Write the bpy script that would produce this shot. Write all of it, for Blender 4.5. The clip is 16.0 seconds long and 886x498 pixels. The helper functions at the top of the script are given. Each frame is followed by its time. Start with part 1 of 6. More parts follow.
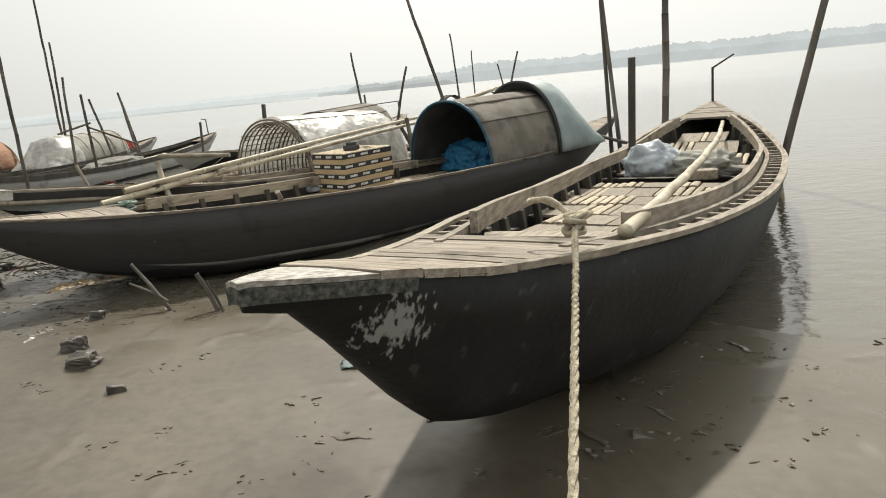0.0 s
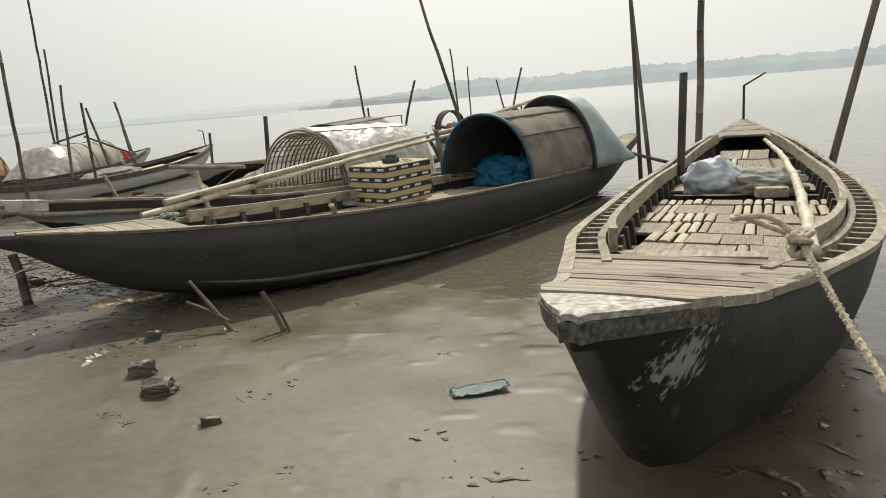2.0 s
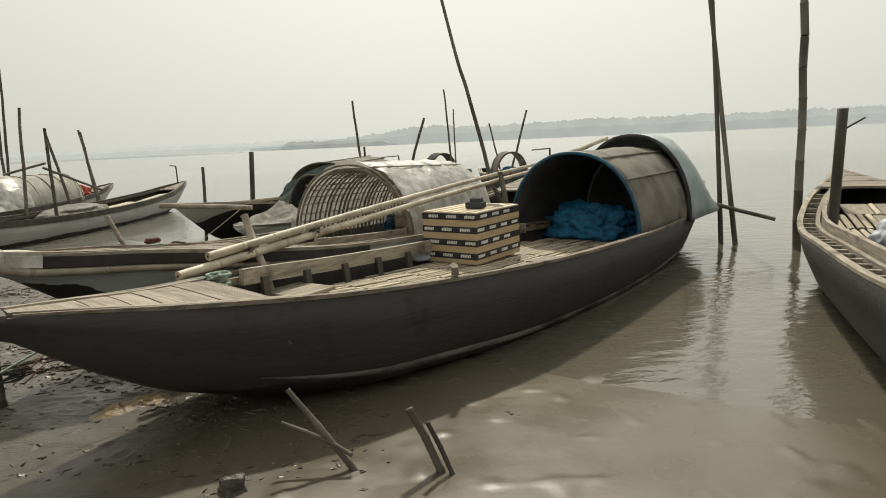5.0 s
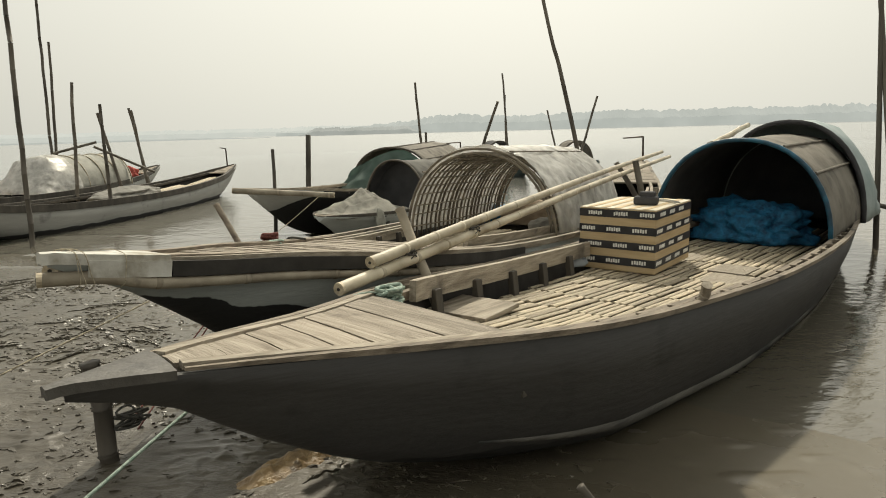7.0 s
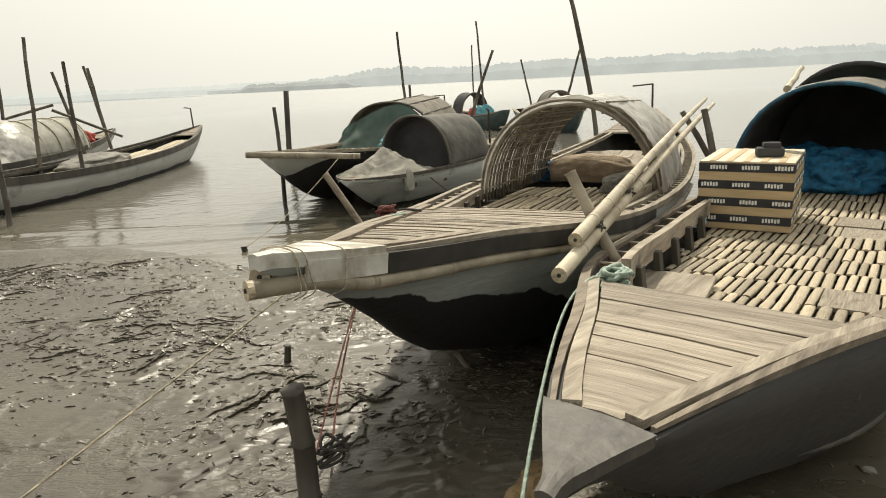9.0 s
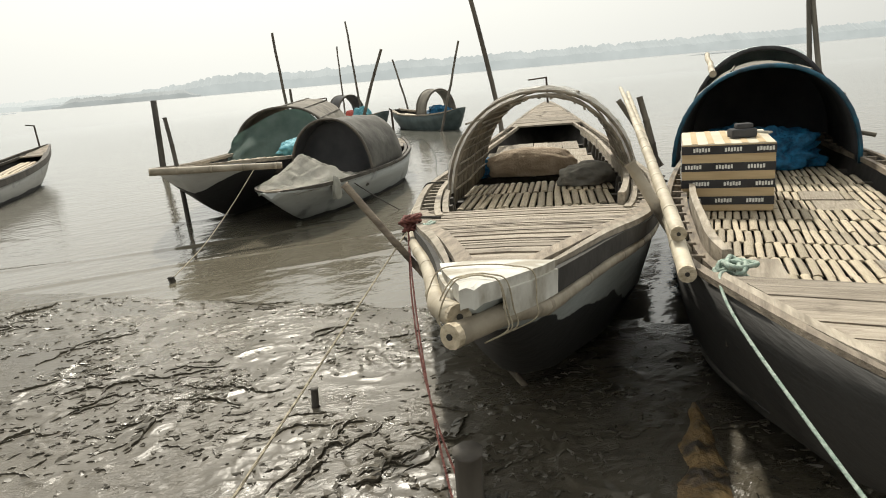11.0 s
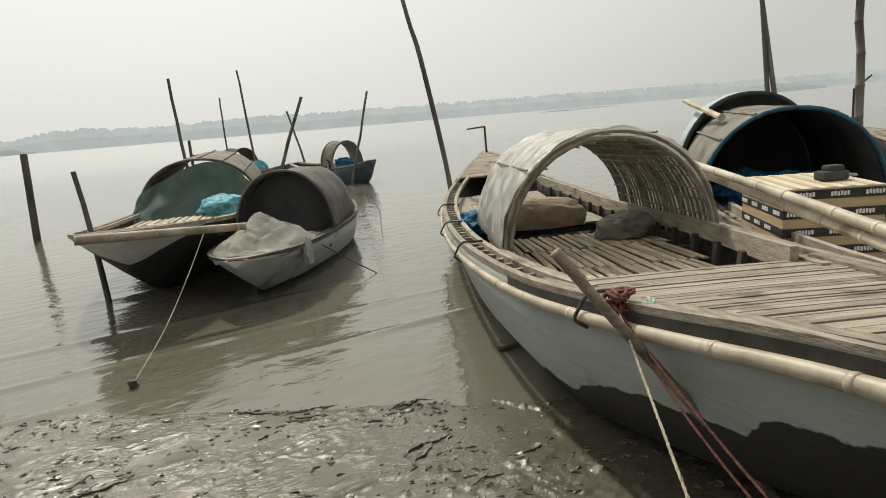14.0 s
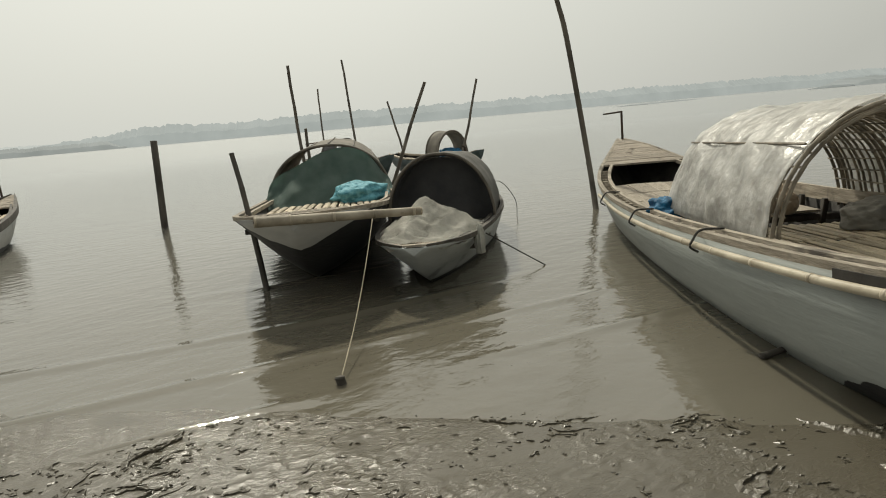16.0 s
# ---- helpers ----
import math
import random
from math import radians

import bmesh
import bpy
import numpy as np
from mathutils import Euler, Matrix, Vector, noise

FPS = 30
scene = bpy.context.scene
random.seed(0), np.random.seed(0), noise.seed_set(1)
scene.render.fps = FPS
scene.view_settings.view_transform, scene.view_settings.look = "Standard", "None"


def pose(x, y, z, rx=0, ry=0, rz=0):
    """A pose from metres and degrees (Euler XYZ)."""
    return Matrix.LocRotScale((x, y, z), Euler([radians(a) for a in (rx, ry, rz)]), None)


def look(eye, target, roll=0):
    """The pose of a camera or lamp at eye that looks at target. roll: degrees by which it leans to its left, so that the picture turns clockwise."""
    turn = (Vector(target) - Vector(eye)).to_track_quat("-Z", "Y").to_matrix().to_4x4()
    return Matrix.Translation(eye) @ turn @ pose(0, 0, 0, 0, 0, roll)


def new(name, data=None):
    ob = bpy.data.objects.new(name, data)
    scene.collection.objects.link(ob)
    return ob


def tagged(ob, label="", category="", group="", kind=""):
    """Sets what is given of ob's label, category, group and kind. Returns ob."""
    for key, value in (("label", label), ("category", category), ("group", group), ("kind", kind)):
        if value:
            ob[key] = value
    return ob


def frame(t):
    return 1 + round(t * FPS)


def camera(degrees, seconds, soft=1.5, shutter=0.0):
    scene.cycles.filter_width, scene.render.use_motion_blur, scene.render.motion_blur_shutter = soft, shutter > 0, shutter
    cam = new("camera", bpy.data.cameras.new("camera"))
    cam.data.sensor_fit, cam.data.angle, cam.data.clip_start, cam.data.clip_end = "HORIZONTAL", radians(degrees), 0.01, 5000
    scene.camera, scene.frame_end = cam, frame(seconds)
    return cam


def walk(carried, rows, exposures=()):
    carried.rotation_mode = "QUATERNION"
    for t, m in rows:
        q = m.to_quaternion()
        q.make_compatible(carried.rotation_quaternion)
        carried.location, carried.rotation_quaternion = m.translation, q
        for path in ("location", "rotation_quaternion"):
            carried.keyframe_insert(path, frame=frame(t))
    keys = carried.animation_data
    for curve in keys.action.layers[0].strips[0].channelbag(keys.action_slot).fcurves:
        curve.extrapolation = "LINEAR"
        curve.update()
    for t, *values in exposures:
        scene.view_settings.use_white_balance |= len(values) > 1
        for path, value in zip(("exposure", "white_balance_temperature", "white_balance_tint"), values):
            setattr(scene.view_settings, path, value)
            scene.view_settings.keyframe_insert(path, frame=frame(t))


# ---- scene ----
cam = camera(69.5, 16.0, 1.0)
PATH = [
    (0, (0.11, 0.324, 1.758), (0.041, 2.259, 1.256), -5.6),
    (0.5, (-0.082, 0.429, 1.754), (-0.086, 2.372, 1.281), -6.7),
    (1, (-0.237, 0.479, 1.772), (-0.344, 2.43, 1.342), -5.5),
    (1.5, (-0.522, 0.552, 1.771), (-0.485, 2.508, 1.355), -5.2),
    (2, (-0.739, 0.622, 1.775), (-0.735, 2.568, 1.314), -4.6),
    (2.5, (-0.967, 0.876, 1.758), (-0.968, 2.842, 1.39), -5.7),
    (3, (-1.316, 1.191, 1.729), (-1.285, 3.158, 1.368), -5.3),
    (3.5, (-1.596, 1.497, 1.732), (-1.634, 3.457, 1.341), -5.6),
    (4, (-1.797, 1.846, 1.739), (-1.802, 3.825, 1.448), -5.3),
    (4.2, (-1.898, 1.988, 1.716), (-1.834, 3.965, 1.419), -3.9),
    (6.3, (-2.869, 3.35, 1.682), (-2.652, 5.301, 1.302), -2.6),
    (6.5, (-2.995, 3.496, 1.65), (-2.795, 5.455, 1.299), -3.3),
    (7, (-3.35, 3.757, 1.654), (-3.25, 5.721, 1.289), -1.5),
    (7.5, (-3.689, 3.976, 1.651), (-3.614, 5.92, 1.185), -1.5),
    (8, (-3.986, 4.209, 1.647), (-3.984, 6.154, 1.182), -2.8),
    (8.5, (-4.338, 4.402, 1.655), (-4.144, 6.335, 1.179), -3.9),
    (8.7, (-4.439, 4.442, 1.673), (-4.211, 6.368, 1.182), -3.6),
    (10.8, (-5.412, 5.067, 1.703), (-4.783, 6.872, 1.114), -3.9),
    (11, (-5.455, 5.162, 1.686), (-4.778, 6.968, 1.156), -5.0),
    (11.5, (-5.598, 5.493, 1.682), (-4.819, 7.266, 1.182), -2.4),
    (12, (-5.773, 5.751, 1.689), (-4.839, 7.439, 1.162), -2.8),
    (12.5, (-5.855, 6.062, 1.641), (-4.921, 7.759, 1.143), -4.6),
    (13, (-5.958, 6.34, 1.652), (-5.02, 8.036, 1.16), -3.1),
    (13.5, (-6.132, 6.622, 1.661), (-4.987, 8.188, 1.175), -5.0),
    (14, (-6.293, 6.793, 1.674), (-5.223, 8.433, 1.27), -4.8),
    (14.5, (-6.367, 7.023, 1.652), (-5.403, 8.717, 1.203), -4.2),
    (15, (-6.484, 7.325, 1.617), (-5.566, 9.058, 1.224), -3.6),
    (15.5, (-6.763, 7.625, 1.61), (-5.806, 9.335, 1.208), -5.0),
    (16, (-6.965, 7.886, 1.582), (-6.077, 9.633, 1.182), -5.0),
]
walk(cam, [(t, look(eye, target, roll)) for t, eye, target, roll in PATH],
     [(0.0, 0.16, 6450, 8), (2.0, -0.03, 6500, 7), (3.0, -0.04, 6570, 7), (4.0, -0.19, 6650, 6), (7.0, -0.1, 6900, 5), (8.7, 0.11, 6950, 6), (11.0, 0.18, 6550, 7), (11.5, 0.02, 6500, 7), (12.5, 0.05, 6450, 7), (14.0, -0.16, 6500, 6), (16.0, -0.36, 6650, 4)])

# ---- world, sun and haze ----
SUN = Vector((0.145, 0.86, 1.0)).normalized()
world = bpy.data.worlds.new("hazy_sky")
scene.world = world
world.use_nodes = True
wn, wl = world.node_tree.nodes, world.node_tree.links
sky = wn.new("ShaderNodeTexSky")
sky.sky_type = "NISHITA"
sky.sun_disc = False
sky.sun_elevation = math.asin(SUN.z)
sky.sun_rotation = math.atan2(SUN.x, SUN.y)
sky.dust_density, sky.air_density, sky.ozone_density = 8.0, 1.0, 1.0
wash = wn.new("ShaderNodeMixRGB")
wash.inputs[0].default_value = 0.93
wc = wn.new("ShaderNodeTexCoord")
wd = wn.new("ShaderNodeVectorMath")
wd.operation = "DOT_PRODUCT"
wd.inputs[1].default_value = SUN
wl.new(wc.outputs["Generated"], wd.inputs[0])
wr = wn.new("ShaderNodeValToRGB")
wr.color_ramp.elements[0].position, wr.color_ramp.elements[1].position = 0.45, 0.85
wr.color_ramp.elements[0].color, wr.color_ramp.elements[1].color = (0.61, 0.603, 0.572, 1), (1.0, 0.985, 0.935, 1)
glow = wr.color_ramp.elements.new(0.7)
glow.color = (0.84, 0.83, 0.788, 1)
wl.new(wd.outputs["Value"], wr.inputs[0])
wm = wn.new("ShaderNodeVectorMath")
wm.operation = "SCALE"
wm.inputs["Scale"].default_value = 10.0
wl.new(wr.outputs[0], wm.inputs[0])
wl.new(wm.outputs[0], wash.inputs[2])
wl.new(sky.outputs[0], wash.inputs[1])
wl.new(wash.outputs[0], wn["Background"].inputs[0])
wn["Background"].inputs[1].default_value = 0.112
sun_data = bpy.data.lights.new("sun", "SUN")
sun_data.energy, sun_data.angle, sun_data.color = 3.6, radians(2.0), (1.0, 0.93, 0.82)
sun = new("sun", sun_data)
sun.matrix_world = look(SUN * 50, (0, 0, 0))


# ---- materials ----
def mat(name, c1, c2, rough=0.8, scale=6.0, detail=5.0, bump=0.3, bscale=None, stretch=(1, 1, 1), vary=0.0, metal=0.0, spec=0.5, dirt=None, dirt_at=0.55, dirt_scale=2.0, rough2=None, generated=False):
    """Two colours mixed by grain noise, darkened or stained in patches, with bump and per-piece variation."""
    m = bpy.data.materials.new(name)
    m.use_nodes = True
    n, l = m.node_tree.nodes, m.node_tree.links
    b = n["Principled BSDF"]
    co = n.new("ShaderNodeTexCoord")
    mp = n.new("ShaderNodeMapping")
    mp.inputs["Scale"].default_value = stretch
    l.new(co.outputs["Object"], mp.inputs[0])
    vec = mp.outputs[0]
    info = n.new("ShaderNodeObjectInfo")
    if vary:
        add = n.new("ShaderNodeVectorMath")
        sc = n.new("ShaderNodeMath")
        sc.operation = "MULTIPLY"
        sc.inputs[1].default_value = 37.0
        l.new(info.outputs["Random"], sc.inputs[0])
        l.new(vec, add.inputs[0])
        l.new(sc.outputs[0], add.inputs[1])
        vec = add.outputs[0]
    g = n.new("ShaderNodeTexNoise")
    g.inputs["Scale"].default_value, g.inputs["Detail"].default_value = scale, detail
    l.new(vec, g.inputs[0])
    ramp = n.new("ShaderNodeValToRGB")
    ramp.color_ramp.elements[0].position, ramp.color_ramp.elements[1].position = 0.32, 0.68
    ramp.color_ramp.elements[0].color, ramp.color_ramp.elements[1].color = (*c1, 1), (*c2, 1)
    l.new(g.outputs[0], ramp.inputs[0])
    col = ramp.outputs[0]
    if dirt:
        d = n.new("ShaderNodeTexNoise")
        d.inputs["Scale"].default_value, d.inputs["Detail"].default_value = dirt_scale, 6.0
        l.new(co.outputs["Object"], d.inputs[0])
        dr = n.new("ShaderNodeValToRGB")
        dr.color_ramp.elements[0].position, dr.color_ramp.elements[1].position = dirt_at, dirt_at + 0.12
        l.new(d.outputs[0], dr.inputs[0])
        mx = n.new("ShaderNodeMixRGB")
        mx.inputs[2].default_value = (*dirt, 1)
        l.new(dr.outputs[0], mx.inputs[0])
        l.new(col, mx.inputs[1])
        col = mx.outputs[0]
    if vary:
        hs = n.new("ShaderNodeHueSaturation")
        mr = n.new("ShaderNodeMapRange")
        mr.inputs["To Min"].default_value, mr.inputs["To Max"].default_value = 1 - vary, 1 + vary
        l.new(info.outputs["Random"], mr.inputs[0])
        l.new(mr.outputs[0], hs.inputs["Value"])
        l.new(col, hs.inputs["Color"])
        col = hs.outputs[0]
    l.new(col, b.inputs["Base Color"])
    b.inputs["Roughness"].default_value, b.inputs["Metallic"].default_value = rough, metal
    b.inputs["Specular IOR Level"].default_value = spec
    if rough2 is not None:
        rr = n.new("ShaderNodeMapRange")
        rr.inputs["From Min"].default_value, rr.inputs["From Max"].default_value = 0.35, 0.65
        rr.inputs["To Min"].default_value, rr.inputs["To Max"].default_value = rough, rough2
        l.new(g.outputs[0], rr.inputs[0])
        l.new(rr.outputs[0], b.inputs["Roughness"])
    if bump:
        bn = n.new("ShaderNodeTexNoise")
        bn.inputs["Scale"].default_value, bn.inputs["Detail"].default_value = bscale or scale * 2, 6.0
        l.new(vec, bn.inputs[0])
        bp = n.new("ShaderNodeBump")
        bp.inputs["Strength"].default_value, bp.inputs["Distance"].default_value = bump, 0.02
        l.new(bn.outputs[0], bp.inputs["Height"])
        l.new(bp.outputs[0], b.inputs["Normal"])
    return m


def painted_hull(name, top, tar, line, slope, wob):
    """Painted planks above a ragged line, black tar below it, in the boat's own metres."""
    m = mat(name, tuple(0.8 * c for c in top), top, 0.7, 3.0, 7.0, 0.35, 14.0, (0.35, 1, 2.5), dirt=tuple(0.45 * c for c in top), dirt_at=0.6, dirt_scale=2.6)
    n, l = m.node_tree.nodes, m.node_tree.links
    b = n["Principled BSDF"]
    src = b.inputs["Base Color"].links[0].from_socket
    co = n.new("ShaderNodeTexCoord")
    sep = n.new("ShaderNodeSeparateXYZ")
    l.new(co.outputs["Object"], sep.inputs[0])
    nz = n.new("ShaderNodeTexNoise")
    nz.inputs["Scale"].default_value, nz.inputs["Detail"].default_value = 2.2, 9.0
    l.new(co.outputs["Object"], nz.inputs[0])
    f = n.new("ShaderNodeMath")
    f.operation = "MULTIPLY_ADD"
    f.inputs[1].default_value, f.inputs[2].default_value = wob, -wob / 2
    l.new(nz.outputs[0], f.inputs[0])
    add = n.new("ShaderNodeMath")
    l.new(sep.outputs["Z"], add.inputs[0])
    l.new(f.outputs[0], add.inputs[1])
    sx = n.new("ShaderNodeMath")
    sx.operation = "MULTIPLY_ADD"
    sx.inputs[1].default_value = slope
    l.new(sep.outputs["X"], sx.inputs[0])
    l.new(add.outputs[0], sx.inputs[2])
    mr = n.new("ShaderNodeMapRange")
    mr.inputs["From Min"].default_value, mr.inputs["From Max"].default_value = line - 0.004, line + 0.004
    l.new(sx.outputs[0], mr.inputs[0])
    mx = n.new("ShaderNodeMixRGB")
    mx.inputs[1].default_value = (*tar, 1)
    l.new(mr.outputs[0], mx.inputs[0])
    l.new(src, mx.inputs[2])
    l.new(mx.outputs[0], b.inputs["Base Color"])
    return m


M_HULL_A = mat("tarred_hull", (0.012, 0.012, 0.012), (0.03, 0.03, 0.029), 0.62, 2.5, 9.0, 0.3, 24.0, (0.8, 1, 1.3), dirt=(0.09, 0.088, 0.08), dirt_at=0.66, dirt_scale=9.0, spec=0.25)
M_SCUM = mat("dried_mud_scum", (0.07, 0.066, 0.06), (0.18, 0.17, 0.15), 0.7, 3.0, 8.0, 0.5, 12.0, (0.5, 2, 4), dirt=(0.04, 0.04, 0.038), dirt_at=0.5, dirt_scale=2.0)
M_HULL_B = painted_hull("grey_tarred_hull", (0.055, 0.053, 0.051), (0.016, 0.016, 0.016), 0.5, 0.17, 0.16)
M_HULL_C = painted_hull("white_painted_hull", (0.36, 0.385, 0.37), (0.015, 0.015, 0.015), 1.02, 0.3, 0.3)
M_HULL_D = painted_hull("black_and_white_hull", (0.5, 0.5, 0.48), (0.02, 0.02, 0.02), 0.35, -0.5, 0.2)
M_HULL_E = painted_hull("pale_painted_hull", (0.44, 0.46, 0.45), (0.03, 0.03, 0.03), 0.0, 0.0, 0.08)
M_HULL_F = painted_hull("weathered_white_hull", (0.42, 0.42, 0.4), (0.04, 0.04, 0.04), 0.02, 0.0, 0.12)
M_HULL_G = mat("dark_green_hull", (0.04, 0.06, 0.06), (0.09, 0.12, 0.12), 0.6, 3.0, 5.0, 0.2)
# Real tar on the rub rail; shade painted into hulls and bamboo ends.
M_INSIDE = mat("dark_tar_and_recess_shade", (0.02, 0.018, 0.015), (0.05, 0.045, 0.04), 0.85, 5.0, 5.0, 0.3)
M_PLANK = mat("grey_weathered_plank", (0.19, 0.158, 0.12), (0.39, 0.34, 0.275), 0.8, 5.0, 9.0, 0.6, 22.0, (6.0, 0.5, 6.0), vary=0.18, dirt=(0.13, 0.105, 0.08), dirt_at=0.57, dirt_scale=5.0)
M_PLANKL = mat("weathered_timber", (0.2, 0.17, 0.13), (0.4, 0.35, 0.28), 0.8, 5.0, 9.0, 0.5, 22.0, (0.6, 6.0, 6.0), vary=0.14, dirt=(0.1, 0.085, 0.07), dirt_at=0.6, dirt_scale=3.0)
M_RIM = mat("brown_worn_rim", (0.12, 0.095, 0.07), (0.3, 0.25, 0.19), 0.75, 5.0, 9.0, 0.5, 22.0, (0.6, 6.0, 6.0), vary=0.1, dirt=(0.06, 0.05, 0.04), dirt_at=0.58, dirt_scale=3.0)
M_DARKWOOD = mat("dark_wet_wood", (0.035, 0.03, 0.025), (0.09, 0.08, 0.065), 0.75, 6.0, 8.0, 0.4, 20.0, (1, 1, 0.3), vary=0.15)
M_SLAT = mat("split_bamboo_slat", (0.29, 0.24, 0.165), (0.56, 0.48, 0.355), 0.65, 9.0, 6.0, 0.35, 30.0, (0.5, 5, 5), vary=0.3, dirt=(0.2, 0.16, 0.11), dirt_at=0.6, dirt_scale=6.0)
M_BAMBOO = mat("dry_yellow_bamboo", (0.33, 0.28, 0.2), (0.56, 0.5, 0.385), 0.5, 4.0, 6.0, 0.25, 20.0, vary=0.12, dirt=(0.2, 0.15, 0.09), dirt_at=0.63, dirt_scale=5.0)
M_BAMBOO_GREY = mat("weathered_grey_bamboo", (0.2, 0.17, 0.125), (0.4, 0.35, 0.27), 0.65, 5.0, 6.0, 0.35, 20.0, vary=0.1, dirt=(0.1, 0.085, 0.065), dirt_at=0.6, dirt_scale=6.0)
M_WORN = mat("worn_bow_timber", (0.2, 0.175, 0.14), (0.56, 0.54, 0.5), 0.75, 22.0, 8.0, 0.6, 30.0, (1, 2, 2))
M_CAP_B = mat("grey_tarred_sheet", (0.035, 0.032, 0.029), (0.12, 0.112, 0.1), 0.6, 6.0, 9.0, 0.6, 14.0, dirt=(0.03, 0.03, 0.03), dirt_at=0.58, dirt_scale=6.0)
M_POLE = mat("grey_bamboo_pole", (0.07, 0.06, 0.05), (0.17, 0.15, 0.12), 0.7, 6.0, 6.0, 0.3, 20.0, (1, 1, 0.2), vary=0.2)
M_ROPE = mat("pale_rope", (0.3, 0.26, 0.19), (0.5, 0.44, 0.33), 0.9, 40.0, 3.0, 0.5, 90.0)
M_ROPE_GREEN = mat("green_rope", (0.2, 0.28, 0.23), (0.4, 0.47, 0.41), 0.8, 40.0, 3.0, 0.5, 90.0)
M_ROPE_RED = mat("red_rope", (0.1, 0.03, 0.026), (0.2, 0.07, 0.055), 0.85, 40.0, 3.0, 0.5, 90.0)
M_ROPE_DARK = mat("dark_rope", (0.03, 0.028, 0.025), (0.08, 0.075, 0.065), 0.9, 40.0, 3.0, 0.3, 90.0)
M_CARD = mat("brown_carton_board", (0.42, 0.31, 0.17), (0.55, 0.42, 0.25), 0.75, 3.0, 4.0, 0.1, 60.0, (1, 1, 8))
M_CARDTOP = mat("pale_carton_top", (0.5, 0.45, 0.34), (0.66, 0.6, 0.48), 0.75, 3.0, 4.0, 0.1, 60.0)
M_BAND = mat("black_printed_band", (0.015, 0.015, 0.018), (0.035, 0.035, 0.04), 0.5, 6.0, 3.0, 0.05)
M_PRINT = mat("pale_print", (0.68, 0.68, 0.64), (0.8, 0.8, 0.76), 0.6, 9.0, 3.0, 0.0)
M_TARP_GREY = mat("grey_brown_canvas", (0.16, 0.145, 0.12), (0.28, 0.255, 0.215), 0.85, 3.5, 8.0, 0.6, 9.0, dirt=(0.1, 0.09, 0.08), dirt_at=0.58, dirt_scale=2.5)
M_TARP_DARK = mat("dark_grey_canvas", (0.06, 0.057, 0.05), (0.13, 0.125, 0.11), 0.85, 3.5, 8.0, 0.6, 9.0, dirt=(0.18, 0.17, 0.15), dirt_at=0.6, dirt_scale=2.5)
M_TARP_BLUE = mat("faded_blue_green_tarpaulin", (0.25, 0.32, 0.32), (0.4, 0.46, 0.46), 0.6, 3.0, 6.0, 0.5, 7.0)
M_TRIM_BLUE = mat("blue_plastic_edging", (0.008, 0.035, 0.06), (0.015, 0.12, 0.2), 0.45, 7.0, 5.0, 0.5, 15.0)
M_NET_BLUE = mat("bright_blue_netting", (0.0, 0.045, 0.11), (0.008, 0.15, 0.3), 0.7, 16.0, 6.0, 0.9, 30.0)
M_NET_CYAN = mat("pale_cyan_netting", (0.06, 0.26, 0.33), (0.17, 0.43, 0.5), 0.7, 16.0, 6.0, 0.9, 30.0)
M_TARP_GREEN = mat("dull_green_tarpaulin", (0.1, 0.155, 0.135), (0.19, 0.25, 0.225), 0.75, 3.0, 7.0, 0.6, 6.0)
# Black cloth; on the hood linings it paints in the shade under canvas.
M_DARKCLOTH = mat("black_cloth_and_hood_shade", (0.04, 0.04, 0.042), (0.09, 0.09, 0.095), 0.85, 4.0, 5.0, 0.4)
M_CLOTH = mat("pale_canvas", (0.24, 0.24, 0.21), (0.4, 0.39, 0.345), 0.85, 4.0, 6.0, 0.5, 12.0, dirt=(0.2, 0.2, 0.17), dirt_at=0.6)
M_CANVAS = mat("bleached_canvas", (0.34, 0.33, 0.29), (0.6, 0.58, 0.52), 0.85, 4.0, 6.0, 0.6, 12.0, dirt=(0.2, 0.19, 0.16), dirt_at=0.58, dirt_scale=5.0)
M_SACK = mat("brown_sacking", (0.3, 0.23, 0.165), (0.45, 0.36, 0.27), 0.9, 6.0, 6.0, 0.5, 40.0)
M_DARKSACK = mat("dark_grey_sack", (0.12, 0.115, 0.1), (0.25, 0.24, 0.215), 0.8, 5.0, 6.0, 0.6, 16.0)
M_PLASTIC = mat("pale_blue_plastic_sheet", (0.34, 0.38, 0.42), (0.52, 0.56, 0.6), 0.4, 5.0, 5.0, 0.7, 14.0)
M_SHEET = mat("silvery_plastic_sheet", (0.62, 0.61, 0.58), (0.86, 0.85, 0.82), 0.36, 4.0, 7.0, 1.0, 13.0, metal=0.35, dirt=(0.4, 0.39, 0.35), dirt_at=0.63, dirt_scale=4.0)
M_LATTICE = mat("smoked_bamboo_lattice", (0.1, 0.085, 0.065), (0.26, 0.225, 0.17), 0.7, 8.0, 5.0, 0.3, 25.0, vary=0.2)
M_WHITEPAINT = mat("chipped_white_paint", (0.42, 0.4, 0.35), (0.68, 0.67, 0.62), 0.6, 7.0, 6.0, 0.4, 20.0, dirt=(0.3, 0.27, 0.21), dirt_at=0.5, dirt_scale=6.0)
M_SPECK = mat("flaking_grey_green_paint", (0.008, 0.008, 0.008), (0.13, 0.135, 0.115), 0.7, 55.0, 6.0, 0.4, 40.0)
M_STONE = mat("wet_grey_brick_rubble", (0.025, 0.022, 0.02), (0.1, 0.086, 0.07), 0.5, 5.0, 6.0, 0.6, 20.0, vary=0.2)
M_OCHRE = mat("wet_ochre_sand", (0.16, 0.1, 0.045), (0.36, 0.25, 0.12), 0.4, 9.0, 8.0, 0.8, 30.0, dirt=(0.06, 0.05, 0.04), dirt_at=0.55, dirt_scale=8.0)
